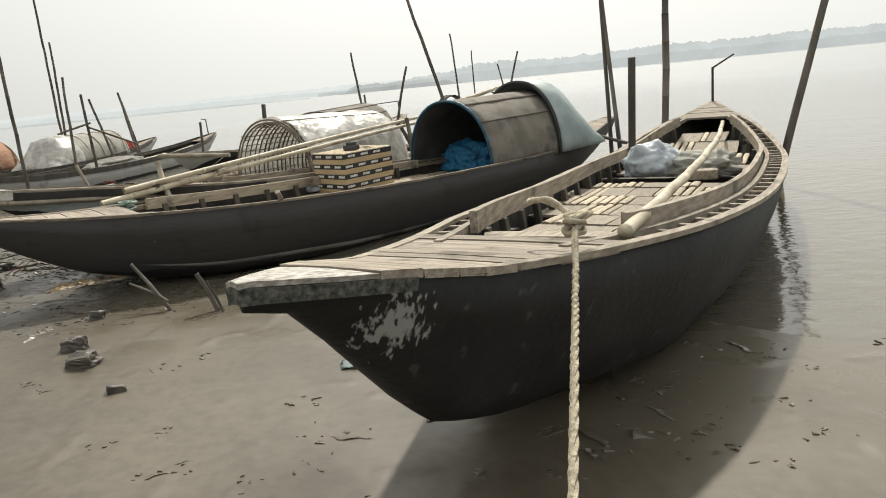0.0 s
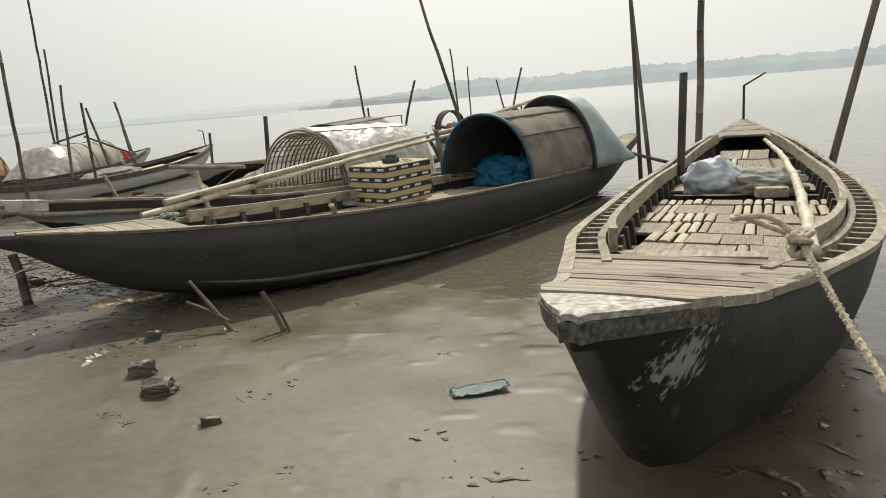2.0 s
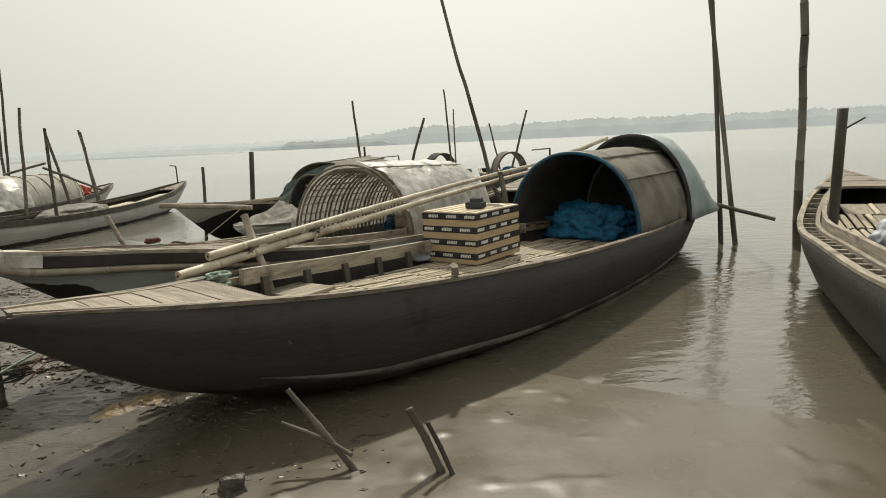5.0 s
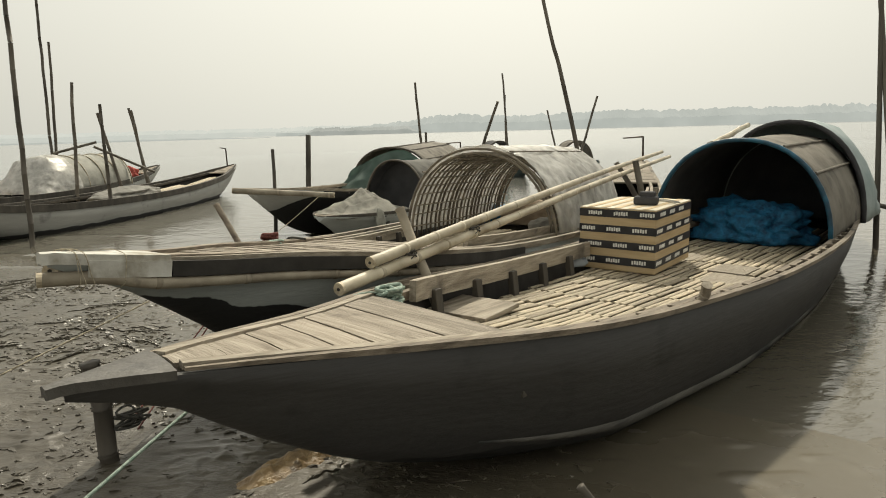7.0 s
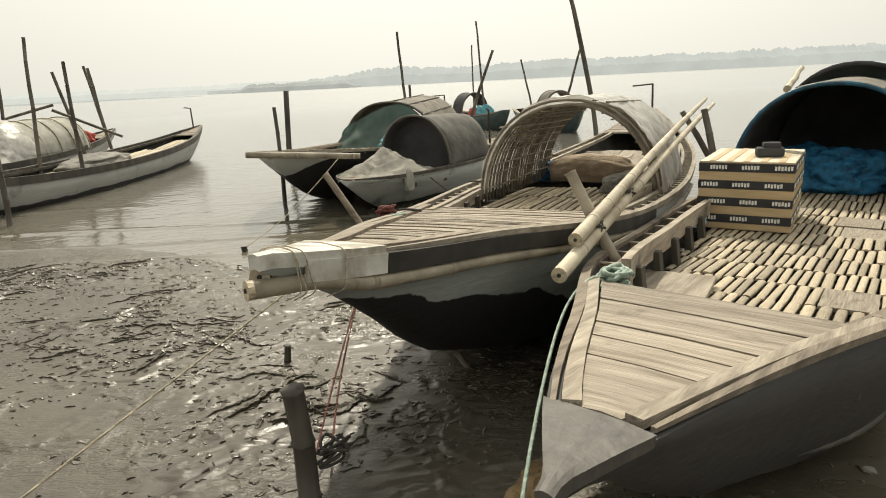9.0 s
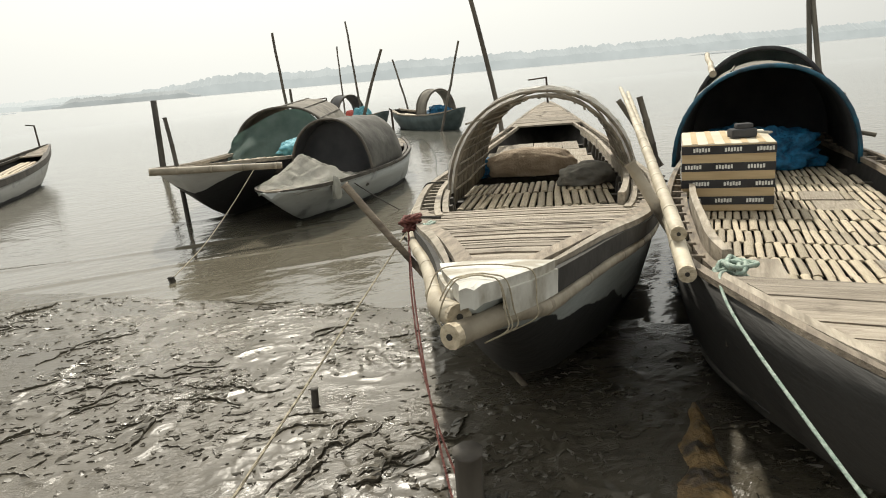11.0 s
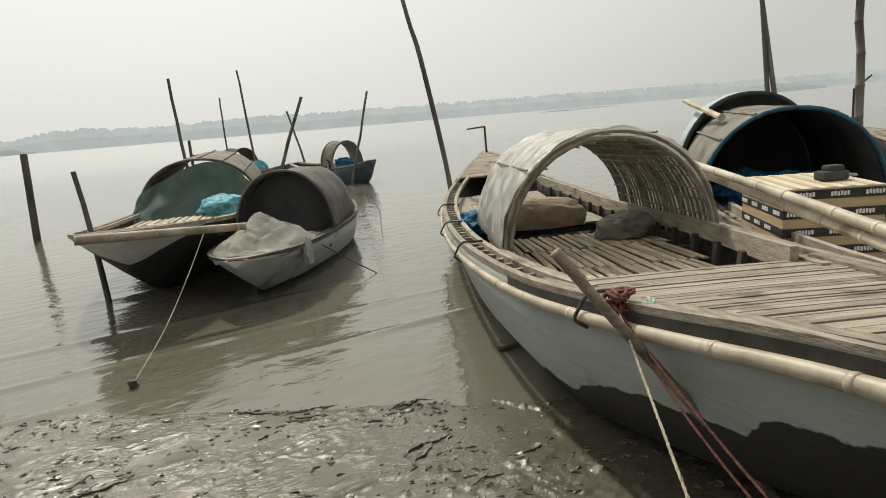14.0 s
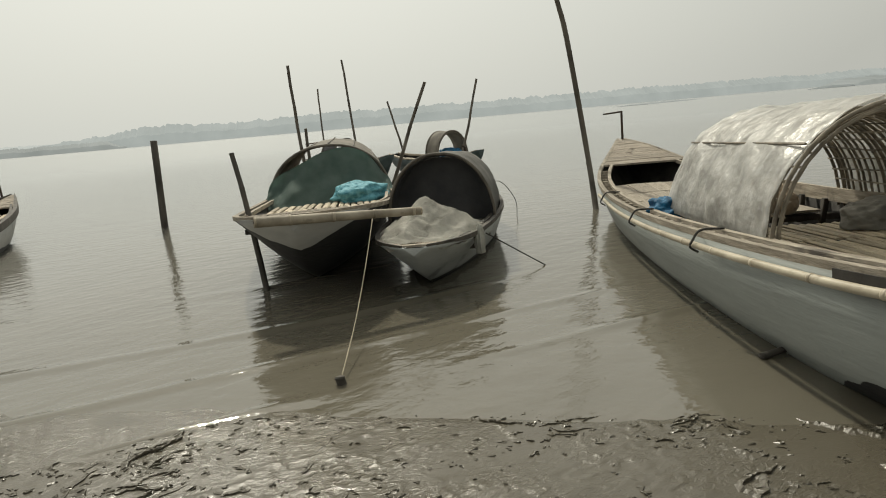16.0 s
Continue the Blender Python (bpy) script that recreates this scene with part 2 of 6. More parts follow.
M_METAL = mat("rusty_iron", (0.03, 0.025, 0.022), (0.1, 0.07, 0.05), 0.6, 20.0, 5.0, 0.3, metal=0.6)
M_RED = mat("faded_red_cloth", (0.4, 0.06, 0.05), (0.55, 0.13, 0.1), 0.8, 6.0, 5.0, 0.5)
M_ORANGE = mat("orange_brown_matting", (0.25, 0.13, 0.075), (0.38, 0.22, 0.14), 0.85, 6.0, 5.0, 0.5, 20.0, (1, 8, 1))


def let_light_through(m, amount, tint):
    """Thin sheeting glows on its shaded side."""
    n, l = m.node_tree.nodes, m.node_tree.links
    t = n.new("ShaderNodeBsdfTranslucent")
    t.inputs[0].default_value = (*tint, 1)
    x = n.new("ShaderNodeMixShader")
    x.inputs[0].default_value = amount
    l.new(n["Principled BSDF"].outputs[0], x.inputs[1])
    l.new(t.outputs[0], x.inputs[2])
    l.new(x.outputs[0], n["Material Output"].inputs[0])


let_light_through(M_SHEET, 0.35, (0.75, 0.73, 0.68))


def worn_thin(m, amount):
    """Old plastic sheeting that one can partly see through, in patches."""
    n, l = m.node_tree.nodes, m.node_tree.links
    src = n["Material Output"].inputs[0].links[0].from_socket
    co = n.new("ShaderNodeTexCoord")
    nz = n.new("ShaderNodeTexNoise")
    nz.inputs["Scale"].default_value, nz.inputs["Detail"].default_value = 5.0, 6.0
    l.new(co.outputs["Object"], nz.inputs[0])
    r = n.new("ShaderNodeMapRange")
    r.inputs["From Min"].default_value, r.inputs["From Max"].default_value = 0.35, 0.65
    r.inputs["To Min"].default_value, r.inputs["To Max"].default_value = 0.3 * amount, amount
    l.new(nz.outputs[0], r.inputs[0])
    t = n.new("ShaderNodeBsdfTransparent")
    x = n.new("ShaderNodeMixShader")
    l.new(r.outputs[0], x.inputs[0])
    l.new(src, x.inputs[1])
    l.new(t.outputs[0], x.inputs[2])
    l.new(x.outputs[0], n["Material Output"].inputs[0])


worn_thin(M_SHEET, 0.6)
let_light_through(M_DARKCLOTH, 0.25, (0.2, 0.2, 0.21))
let_light_through(M_TARP_GREY, 0.15, (0.3, 0.27, 0.22))
let_light_through(M_TARP_GREEN, 0.12, (0.22, 0.38, 0.32))


def worn_patch(m, at, radius, col):
    """A ragged patch of old pale paint left on a hull."""
    n, l = m.node_tree.nodes, m.node_tree.links
    b = n["Principled BSDF"]
    src = b.inputs["Base Color"].links[0].from_socket
    co = n.new("ShaderNodeTexCoord")
    d = n.new("ShaderNodeVectorMath")
    d.operation = "DISTANCE"
    d.inputs[1].default_value = at
    l.new(co.outputs["Object"], d.inputs[0])
    mp = n.new("ShaderNodeMapping")
    mp.inputs["Scale"].default_value = (1.3, 1.3, 0.4)
    mp.inputs["Rotation"].default_value = (0, 0.5, 0)
    l.new(co.outputs["Object"], mp.inputs[0])
    nz = n.new("ShaderNodeTexNoise")
    nz.inputs["Scale"].default_value, nz.inputs["Detail"].default_value = 32.0, 10.0
    l.new(mp.outputs[0], nz.inputs[0])
    a = n.new("ShaderNodeMath")
    a.operation = "MULTIPLY_ADD"
    a.inputs[1].default_value = -radius * 3.6
    l.new(nz.outputs[0], a.inputs[0])
    l.new(d.outputs["Value"], a.inputs[2])
    r = n.new("ShaderNodeMapRange")
    r.inputs["From Min"].default_value, r.inputs["From Max"].default_value = -radius * 0.98, -radius * 1.3
    l.new(a.outputs[0], r.inputs[0])
    x = n.new("ShaderNodeMixRGB")
    x.inputs[2].default_value = (*col, 1)
    l.new(r.outputs[0], x.inputs[0])
    l.new(src, x.inputs[1])
    l.new(x.outputs[0], b.inputs["Base Color"])


worn_patch(M_HULL_A, (0.45, -0.15, 1.06), 0.13, (0.3, 0.31, 0.29))
worn_patch(M_HULL_A, (0.62, 0.22, 0.93), 0.12, (0.15, 0.155, 0.135))
worn_patch(M_HULL_A, (1.35, 0.36, 0.74), 0.17, (0.13, 0.135, 0.115))


def mud_material():
    m = bpy.data.materials.new("wet_river_mud")
    m.use_nodes = True
    n, l = m.node_tree.nodes, m.node_tree.links
    b = n["Principled BSDF"]
    co = n.new("ShaderNodeTexCoord")
    a = n.new("ShaderNodeTexNoise")
    a.inputs["Scale"].default_value, a.inputs["Detail"].default_value = 0.8, 8.0
    l.new(co.outputs["Object"], a.inputs[0])
    r = n.new("ShaderNodeValToRGB")
    r.color_ramp.elements[0].position, r.color_ramp.elements[1].position = 0.35, 0.65
    r.color_ramp.elements[0].color, r.color_ramp.elements[1].color = (0.078, 0.065, 0.046, 1), (0.13, 0.111, 0.081, 1)
    l.new(a.outputs[0], r.inputs[0])
    f = n.new("ShaderNodeTexNoise")
    f.inputs["Scale"].default_value, f.inputs["Detail"].default_value = 14.0, 8.0
    l.new(co.outputs["Object"], f.inputs[0])
    fr = n.new("ShaderNodeValToRGB")
    fr.color_ramp.elements[0].position, fr.color_ramp.elements[1].position = 0.3, 0.6
    fr.color_ramp.elements[0].color, fr.color_ramp.elements[1].color = (0.72, 0.72, 0.72, 1), (1, 1, 1, 1)
    l.new(f.outputs[0], fr.inputs[0])
    mx = n.new("ShaderNodeMixRGB")
    mx.blend_type, mx.inputs[0].default_value = "MULTIPLY", 1.0
    l.new(r.outputs[0], mx.inputs[1])
    l.new(fr.outputs[0], mx.inputs[2])
    along = n.new("ShaderNodeVectorMath")
    along.operation = "DOT_PRODUCT"
    along.inputs[1].default_value = (0.63, 0.777, 0)
    l.new(co.outputs["Object"], along.inputs[0])
    wave = n.new("ShaderNodeMath")
    wave.operation = "MULTIPLY_ADD"
    wave.inputs[1].default_value = 1.4
    l.new(a.outputs[0], wave.inputs[0])
    l.new(along.outputs["Value"], wave.inputs[2])
    film = n.new("ShaderNodeMapRange")
    film.inputs["From Min"].default_value, film.inputs["From Max"].default_value = 2.6, 5.2
    l.new(wave.outputs[0], film.inputs[0])
    soak = n.new("ShaderNodeMixRGB")
    soak.inputs[2].default_value = (0.13, 0.113, 0.082, 1)
    l.new(film.outputs[0], soak.inputs[0])
    l.new(mx.outputs[0], soak.inputs[1])
    l.new(soak.outputs[0], b.inputs["Base Color"])
    w = n.new("ShaderNodeTexNoise")
    w.inputs["Scale"].default_value, w.inputs["Detail"].default_value = 1.7, 5.0
    l.new(co.outputs["Object"], w.inputs[0])
    wr = n.new("ShaderNodeMapRange")
    wr.inputs["From Min"].default_value, wr.inputs["From Max"].default_value = 0.35, 0.65
    wr.inputs["To Min"].default_value, wr.inputs["To Max"].default_value = 0.3, 0.56
    l.new(w.outputs[0], wr.inputs[0])
    sheen = n.new("ShaderNodeMapRange")
    sheen.inputs["To Min"].default_value, sheen.inputs["To Max"].default_value = 1.0, 0.6
    l.new(film.outputs[0], sheen.inputs[0])
    gloss = n.new("ShaderNodeMath")
    gloss.operation = "MULTIPLY"
    l.new(wr.outputs[0], gloss.inputs[0])
    l.new(sheen.outputs[0], gloss.inputs[1])
    l.new(gloss.outputs[0], b.inputs["Roughness"])
    bp = n.new("ShaderNodeBump")
    bp.inputs["Strength"].default_value, bp.inputs["Distance"].default_value = 0.16, 0.01
    l.new(f.outputs[0], bp.inputs["Height"])
    sep = n.new("ShaderNodeSeparateXYZ")
    l.new(co.outputs["Object"], sep.inputs[0])
    ma = n.new("ShaderNodeMath")
    ma.operation = "MULTIPLY_ADD"
    ma.inputs[1].default_value = -0.35
    l.new(sep.outputs["Y"], ma.inputs[0])
    l.new(sep.outputs["X"], ma.inputs[2])
    mk = n.new("ShaderNodeMapRange")
    mk.inputs["From Min"].default_value, mk.inputs["From Max"].default_value = -4.6, -6.0
    l.new(ma.outputs[0], mk.inputs[0])
    pn = n.new("ShaderNodeTexNoise")
    pn.inputs["Scale"].default_value, pn.inputs["Detail"].default_value = 2.2, 4.0
    l.new(co.outputs["Object"], pn.inputs[0])
    pr = n.new("ShaderNodeMapRange")
    pr.inputs["From Min"].default_value, pr.inputs["From Max"].default_value = 0.38, 0.6
    pr.inputs["To Min"].default_value = 0.2
    l.new(pn.outputs[0], pr.inputs[0])
    mm = n.new("ShaderNodeMath")
    mm.operation = "MULTIPLY"
    l.new(mk.outputs[0], mm.inputs[0])
    l.new(pr.outputs[0], mm.inputs[1])
    g = n.new("ShaderNodeTexNoise")
    g.inputs["Scale"].default_value, g.inputs["Detail"].default_value, g.inputs["Distortion"].default_value = 30.0, 8.0, 1.0
    gm = n.new("ShaderNodeMapping")
    gm.inputs["Scale"].default_value = (0.7, 1.5, 1)
    l.new(co.outputs["Object"], gm.inputs[0])
    l.new(gm.outputs[0], g.inputs[0])
    b2 = n.new("ShaderNodeBump")
    b2.inputs["Distance"].default_value = 0.011
    l.new(mm.outputs[0], b2.inputs["Strength"])
    l.new(g.outputs[0], b2.inputs["Height"])
    l.new(bp.outputs[0], b2.inputs["Normal"])
    l.new(b2.outputs[0], b.inputs["Normal"])
    stirred = n.new("ShaderNodeMixRGB")
    stirred.blend_type = "MULTIPLY"
    stirred.inputs[2].default_value = (0.7, 0.71, 0.72, 1)
    l.new(mk.outputs[0], stirred.inputs[0])
    l.new(soak.outputs[0], stirred.inputs[1])
    l.new(stirred.outputs[0], b.inputs["Base Color"])
    return m


def water_material():
    m = bpy.data.materials.new("silty_river_water")
    m.use_nodes = True
    n, l = m.node_tree.nodes, m.node_tree.links
    b = n["Principled BSDF"]
    b.inputs["Base Color"].default_value = (0.15, 0.135, 0.105, 1)
    b.inputs["IOR"].default_value = 1.75
    co = n.new("ShaderNodeTexCoord")
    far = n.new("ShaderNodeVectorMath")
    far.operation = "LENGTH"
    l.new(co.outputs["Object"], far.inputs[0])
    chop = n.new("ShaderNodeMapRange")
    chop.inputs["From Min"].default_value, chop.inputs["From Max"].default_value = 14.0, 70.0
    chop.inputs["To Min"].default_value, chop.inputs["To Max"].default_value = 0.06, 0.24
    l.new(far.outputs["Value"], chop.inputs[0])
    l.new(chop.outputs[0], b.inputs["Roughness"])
    mp = n.new("ShaderNodeMapping")
    mp.inputs["Scale"].default_value = (1.0, 1.6, 1)
    mp.inputs["Rotation"].default_value = (0, 0, radians(-20))
    l.new(co.outputs["Object"], mp.inputs[0])
    a = n.new("ShaderNodeTexNoise")
    a.inputs["Scale"].default_value, a.inputs["Detail"].default_value = 4.2, 4.0
    l.new(mp.outputs[0], a.inputs[0])
    c = n.new("ShaderNodeTexNoise")
    c.inputs["Scale"].default_value, c.inputs["Detail"].default_value = 0.5, 3.0
    l.new(mp.outputs[0], c.inputs[0])
    s = n.new("ShaderNodeMath")
    s.operation = "MULTIPLY_ADD"
    s.inputs[1].default_value = 2.0
    l.new(c.outputs[0], s.inputs[0])
    l.new(a.outputs[0], s.inputs[2])
    bp = n.new("ShaderNodeBump")
    bp.inputs["Strength"].default_value, bp.inputs["Distance"].default_value = 0.135, 0.08
    l.new(s.outputs[0], bp.inputs["Height"])
    l.new(bp.outputs[0], b.inputs["Normal"])
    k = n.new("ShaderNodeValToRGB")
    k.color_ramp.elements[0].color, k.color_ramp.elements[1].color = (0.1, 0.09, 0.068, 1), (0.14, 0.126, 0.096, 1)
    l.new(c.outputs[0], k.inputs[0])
    # Far water turns pale blue-grey: distance haze put into its base colour.
    haze_reach = n.new("ShaderNodeMapRange")
    haze_reach.inputs["From Min"].default_value, haze_reach.inputs["From Max"].default_value = 13.0, 60.0
    l.new(far.outputs["Value"], haze_reach.inputs[0])
    haze_tint = n.new("ShaderNodeMixRGB")
    haze_tint.inputs[2].default_value = (0.25, 0.262, 0.262, 1)
    l.new(haze_reach.outputs[0], haze_tint.inputs[0])
    l.new(k.outputs[0], haze_tint.inputs[1])
    l.new(haze_tint.outputs[0], b.inputs["Base Color"])
    return m


M_MUD = mud_material()
M_WATER = water_material()


# Self-lit flat colours, with the distance haze put into them.
def hazed_glow(name, col, col2, strength):
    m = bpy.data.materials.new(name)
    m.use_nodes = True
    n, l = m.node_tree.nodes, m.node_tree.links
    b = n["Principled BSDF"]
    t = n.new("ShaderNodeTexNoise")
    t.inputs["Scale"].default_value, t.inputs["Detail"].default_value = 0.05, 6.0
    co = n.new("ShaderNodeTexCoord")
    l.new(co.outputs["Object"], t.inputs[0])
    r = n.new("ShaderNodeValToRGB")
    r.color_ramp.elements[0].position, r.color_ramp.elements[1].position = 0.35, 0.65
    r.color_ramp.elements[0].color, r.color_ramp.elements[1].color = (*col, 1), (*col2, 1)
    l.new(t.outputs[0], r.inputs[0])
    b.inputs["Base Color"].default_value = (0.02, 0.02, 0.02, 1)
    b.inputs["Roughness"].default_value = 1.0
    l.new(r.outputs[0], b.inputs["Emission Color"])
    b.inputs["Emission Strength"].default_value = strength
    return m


M_FAR = hazed_glow("hazy_far_bank", (0.45, 0.48, 0.472), (0.51, 0.54, 0.53), 1.0)
M_BARGE = hazed_glow("hazy_dark_barge", (0.33, 0.35, 0.34), (0.42, 0.44, 0.43), 1.0)
M_FARTHER = hazed_glow("hazier_far_bank", (0.6, 0.63, 0.61), (0.64, 0.66, 0.64), 1.0)


# ---- mesh helpers ----
def mesh_of(name, bm, material, smooth=False):
    bmesh.ops.recalc_face_normals(bm, faces=bm.faces)
    me = bpy.data.meshes.new(name)
    bm.to_mesh(me)
    bm.free()
    if smooth:
        for p in me.polygons:
            p.use_smooth = True
    if material:
        me.materials.append(material)
    return me


def part(name, bm, material, parent, label="", smooth=False):
    ob = new(name, mesh_of(name, bm, material, smooth))
    ob.parent = parent
    if label:
        tagged(ob, label=label)
    return ob


def piece(name, me, parent, m):
    ob = new(name, me)
    ob.parent = parent
    ob.matrix_local = m
    return ob


def single(name, bm, material, label, category, smooth=False, group="", kind=""):
    return tagged(new(name, mesh_of(name, bm, material, smooth)), label, category, group, kind)


def empty(name, m, label, category, group="", kind=""):
    ob = new(name)
    ob.matrix_world = m
    ob.empty_display_size = 0.2
    return tagged(ob, label, category, group, kind)


def box(bm, sx, sy, sz, m=None, bevel=0.0):
    r = bmesh.ops.create_cube(bm, size=1.0)
    bmesh.ops.scale(bm, vec=(sx, sy, sz), verts=r["verts"])
    if bevel:
        edges = list({e for v in r["verts"] for e in v.link_edges})
        out = bmesh.ops.bevel(bm, geom=edges, offset=bevel, segments=2, affect="EDGES", profile=0.6)
        verts = list({v for f in out["faces"] for v in f.verts})
    else:
        verts = r["verts"]
    if m is not None:
        bmesh.ops.transform(bm, matrix=m, verts=verts)
    return bm


def sweep(bm, pts, section, closed=True, ups=None, cap=True):
    """Sweeps a section, a list of (side, up), along points; up stays near z."""
    pts = [Vector(p) for p in pts]
    rings = []
    for i, p in enumerate(pts):
        t = (pts[min(i + 1, len(pts) - 1)] - pts[max(i - 1, 0)]).normalized()
        side = t.cross(Vector((0, 0, 1)))
        side = side.normalized() if side.length > 1e-4 else Vector((1, 0, 0))
        up = side.cross(t)
        sec = section(i / (len(pts) - 1)) if callable(section) else section
        rings.append([bm.verts.new(p + side * a + up * b) for a, b in sec])
    n = len(rings[0])
    for r0, r1 in zip(rings, rings[1:]):
        for j in range(n if closed else n - 1):
            bm.faces.new((r0[j], r0[(j + 1) % n], r1[(j + 1) % n], r1[j]))
    if cap and closed:
        bm.faces.new(rings[0])
        bm.faces.new(rings[-1])
    return bm


def ring(r, n=8):
    return [(r * math.cos(2 * math.pi * k / n), r * math.sin(2 * math.pi * k / n)) for k in range(n)]


def rect(w, h):
    return [(-w / 2, -h / 2), (w / 2, -h / 2), (w / 2, h / 2), (-w / 2, h / 2)]


def tube(bm, pts, r0, r1=None, n=8):
    r1 = r0 if r1 is None else r1
    return sweep(bm, pts, lambda u: ring(r0 + (r1 - r0) * u, n))


def bamboo(bm, a, b, r0, r1, node=0.35, bend=0.0, n=9, rnd=None):
    """A bamboo pole from a to b, with swollen joints and a slight bow."""
    rnd = rnd or random.Random(3)
    a, b = Vector(a), Vector(b)
    L = (b - a).length
    k = max(3, int(L / node))
    side = (b - a).cross(Vector((0, 0, 1)))
    side = side.normalized() if side.length > 1e-3 else Vector((1, 0, 0))
    pts, rad = [], []
    for i in range(k + 1):
        u = i / k
        c = a.lerp(b, u) + side * bend * math.sin(math.pi * u) + Vector((rnd.uniform(-1, 1), rnd.uniform(-1, 1), 0)) * r0 * 0.25
        r = r0 + (r1 - r0) * u
        for du, s in ((-0.012, 1.0), (0.0, 1.16), (0.012, 1.0)):
            if 0 <= u + du / L <= 1:
                pts.append(c + (b - a).normalized() * du)
                rad.append(r * s)
    m = len(pts) - 1
    return sweep(bm, pts, lambda u: ring(rad[int(round(u * m))], n))


def smooth_path(pts, k=6):
    """Catmull-Rom through the points."""
    p = [Vector(q) for q in pts]
    p = [p[0] * 2 - p[1]] + p + [p[-1] * 2 - p[-2]]
    out = []
    for i in range(1, len(p) - 2):
        for j in range(k):
            t = j / k
            out.append(0.5 * (2 * p[i] + (p[i + 1] - p[i - 1]) * t + (2 * p[i - 1] - 5 * p[i] + 4 * p[i + 1] - p[i + 2]) * t * t + (3 * p[i] - p[i - 1] - 3 * p[i + 1] + p[i + 2]) * t ** 3))
    out.append(p[-2])
    return out


def lump(bm, c, size, seed, rough=0.25, sub=4, flat=True, freq=2.0):
    """A soft heap: a displaced sphere with a flattened foot."""
    r = bmesh.ops.create_icosphere(bm, subdivisions=sub, radius=1.0)
    off = Vector((seed * 7.3, seed * 3.1, seed * 1.7))
    for v in r["verts"]:
        d = v.co.normalized()
        k = 1 + rough * noise.fractal(d * freq + off, 1.1, 2.0, 4)
        q = d * k
        if flat and q.z < -0.45:
            q.z = -0.45 + (q.z + 0.45) * 0.05
        v.co = Vector((q.x * size[0], q.y * size[1], (q.z + (0.45 if flat else 0)) * size[2])) + Vector(c)
    return bm


def curve_of(table, col):
    xs = [r[0] for r in table]
    ys = [r[col] for r in table]

    def f(x):
        if x <= xs[0]:
            return ys[0]
        if x >= xs[-1]:
            return ys[-1]
        i = max(k for k in range(len(xs) - 1) if xs[k] <= x)
        h = xs[i + 1] - xs[i]

        def slope(k):
            if k == 0:
                return (ys[1] - ys[0]) / (xs[1] - xs[0])
            if k == len(xs) - 1:
                return (ys[-1] - ys[-2]) / (xs[-1] - xs[-2])
            return (ys[k + 1] - ys[k - 1]) / (xs[k + 1] - xs[k - 1])
        t = (x - xs[i]) / h
        return (2 * t ** 3 - 3 * t * t + 1) * ys[i] + (t ** 3 - 2 * t * t + t) * h * slope(i) + (3 * t * t - 2 * t ** 3) * ys[i + 1] + (t ** 3 - t * t) * h * slope(i + 1)
    return f


# ---- ground and water ----
WATER = -0.06
SHORE = Vector((0.63, 0.777))


TABLES = {}


def value_noise(x, y, seed):
    if seed not in TABLES:
        TABLES[seed] = np.random.RandomState(seed).rand(256, 256)
    tab = TABLES[seed]
    xi, yi = np.floor(x).astype(int), np.floor(y).astype(int)
    fx, fy = x - xi, y - yi
    fx, fy = fx * fx * (3 - 2 * fx), fy * fy * (3 - 2 * fy)
    a, b = tab[xi % 256, yi % 256], tab[(xi + 1) % 256, yi % 256]
    c, d = tab[xi % 256, (yi + 1) % 256], tab[(xi + 1) % 256, (yi + 1) % 256]
    return (a * (1 - fx) + b * fx) * (1 - fy) + (c * (1 - fx) + d * fx) * fy - 0.5


def step01(v, a, b):
    t = np.clip((v - a) / (b - a), 0, 1)
    return t * t * (3 - 2 * t)


SCUFFS = [(-0.95, 2.75), (-0.68, 2.9), (-1.3, 2.95), (-1.5, 2.9), (-0.4, 2.6), (-1.55, 3.3), (-1.8, 3.15), (-2.6, 3.9), (-0.75, 3.2), (-0.15, 3.3), (-0.8, 3.6), (-2.45, 4.35), (-2.7, 4.0), (-1.95, 4.2), (-1.75, 4.4), (-0.5, 3.2), (1.7, 3.3), (1.75, 2.95), (1.35, 2.8), (2.0, 3.7), (-0.75, 4.8), (-1.55, 6.25)]


def torn_plate(q, edge):
    """Plates that rise slowly and break off sharply."""
    f = q - np.floor(q)
    return np.where(f < edge, (f / edge) ** 2.2, 1 - (f - edge) / (1 - edge))


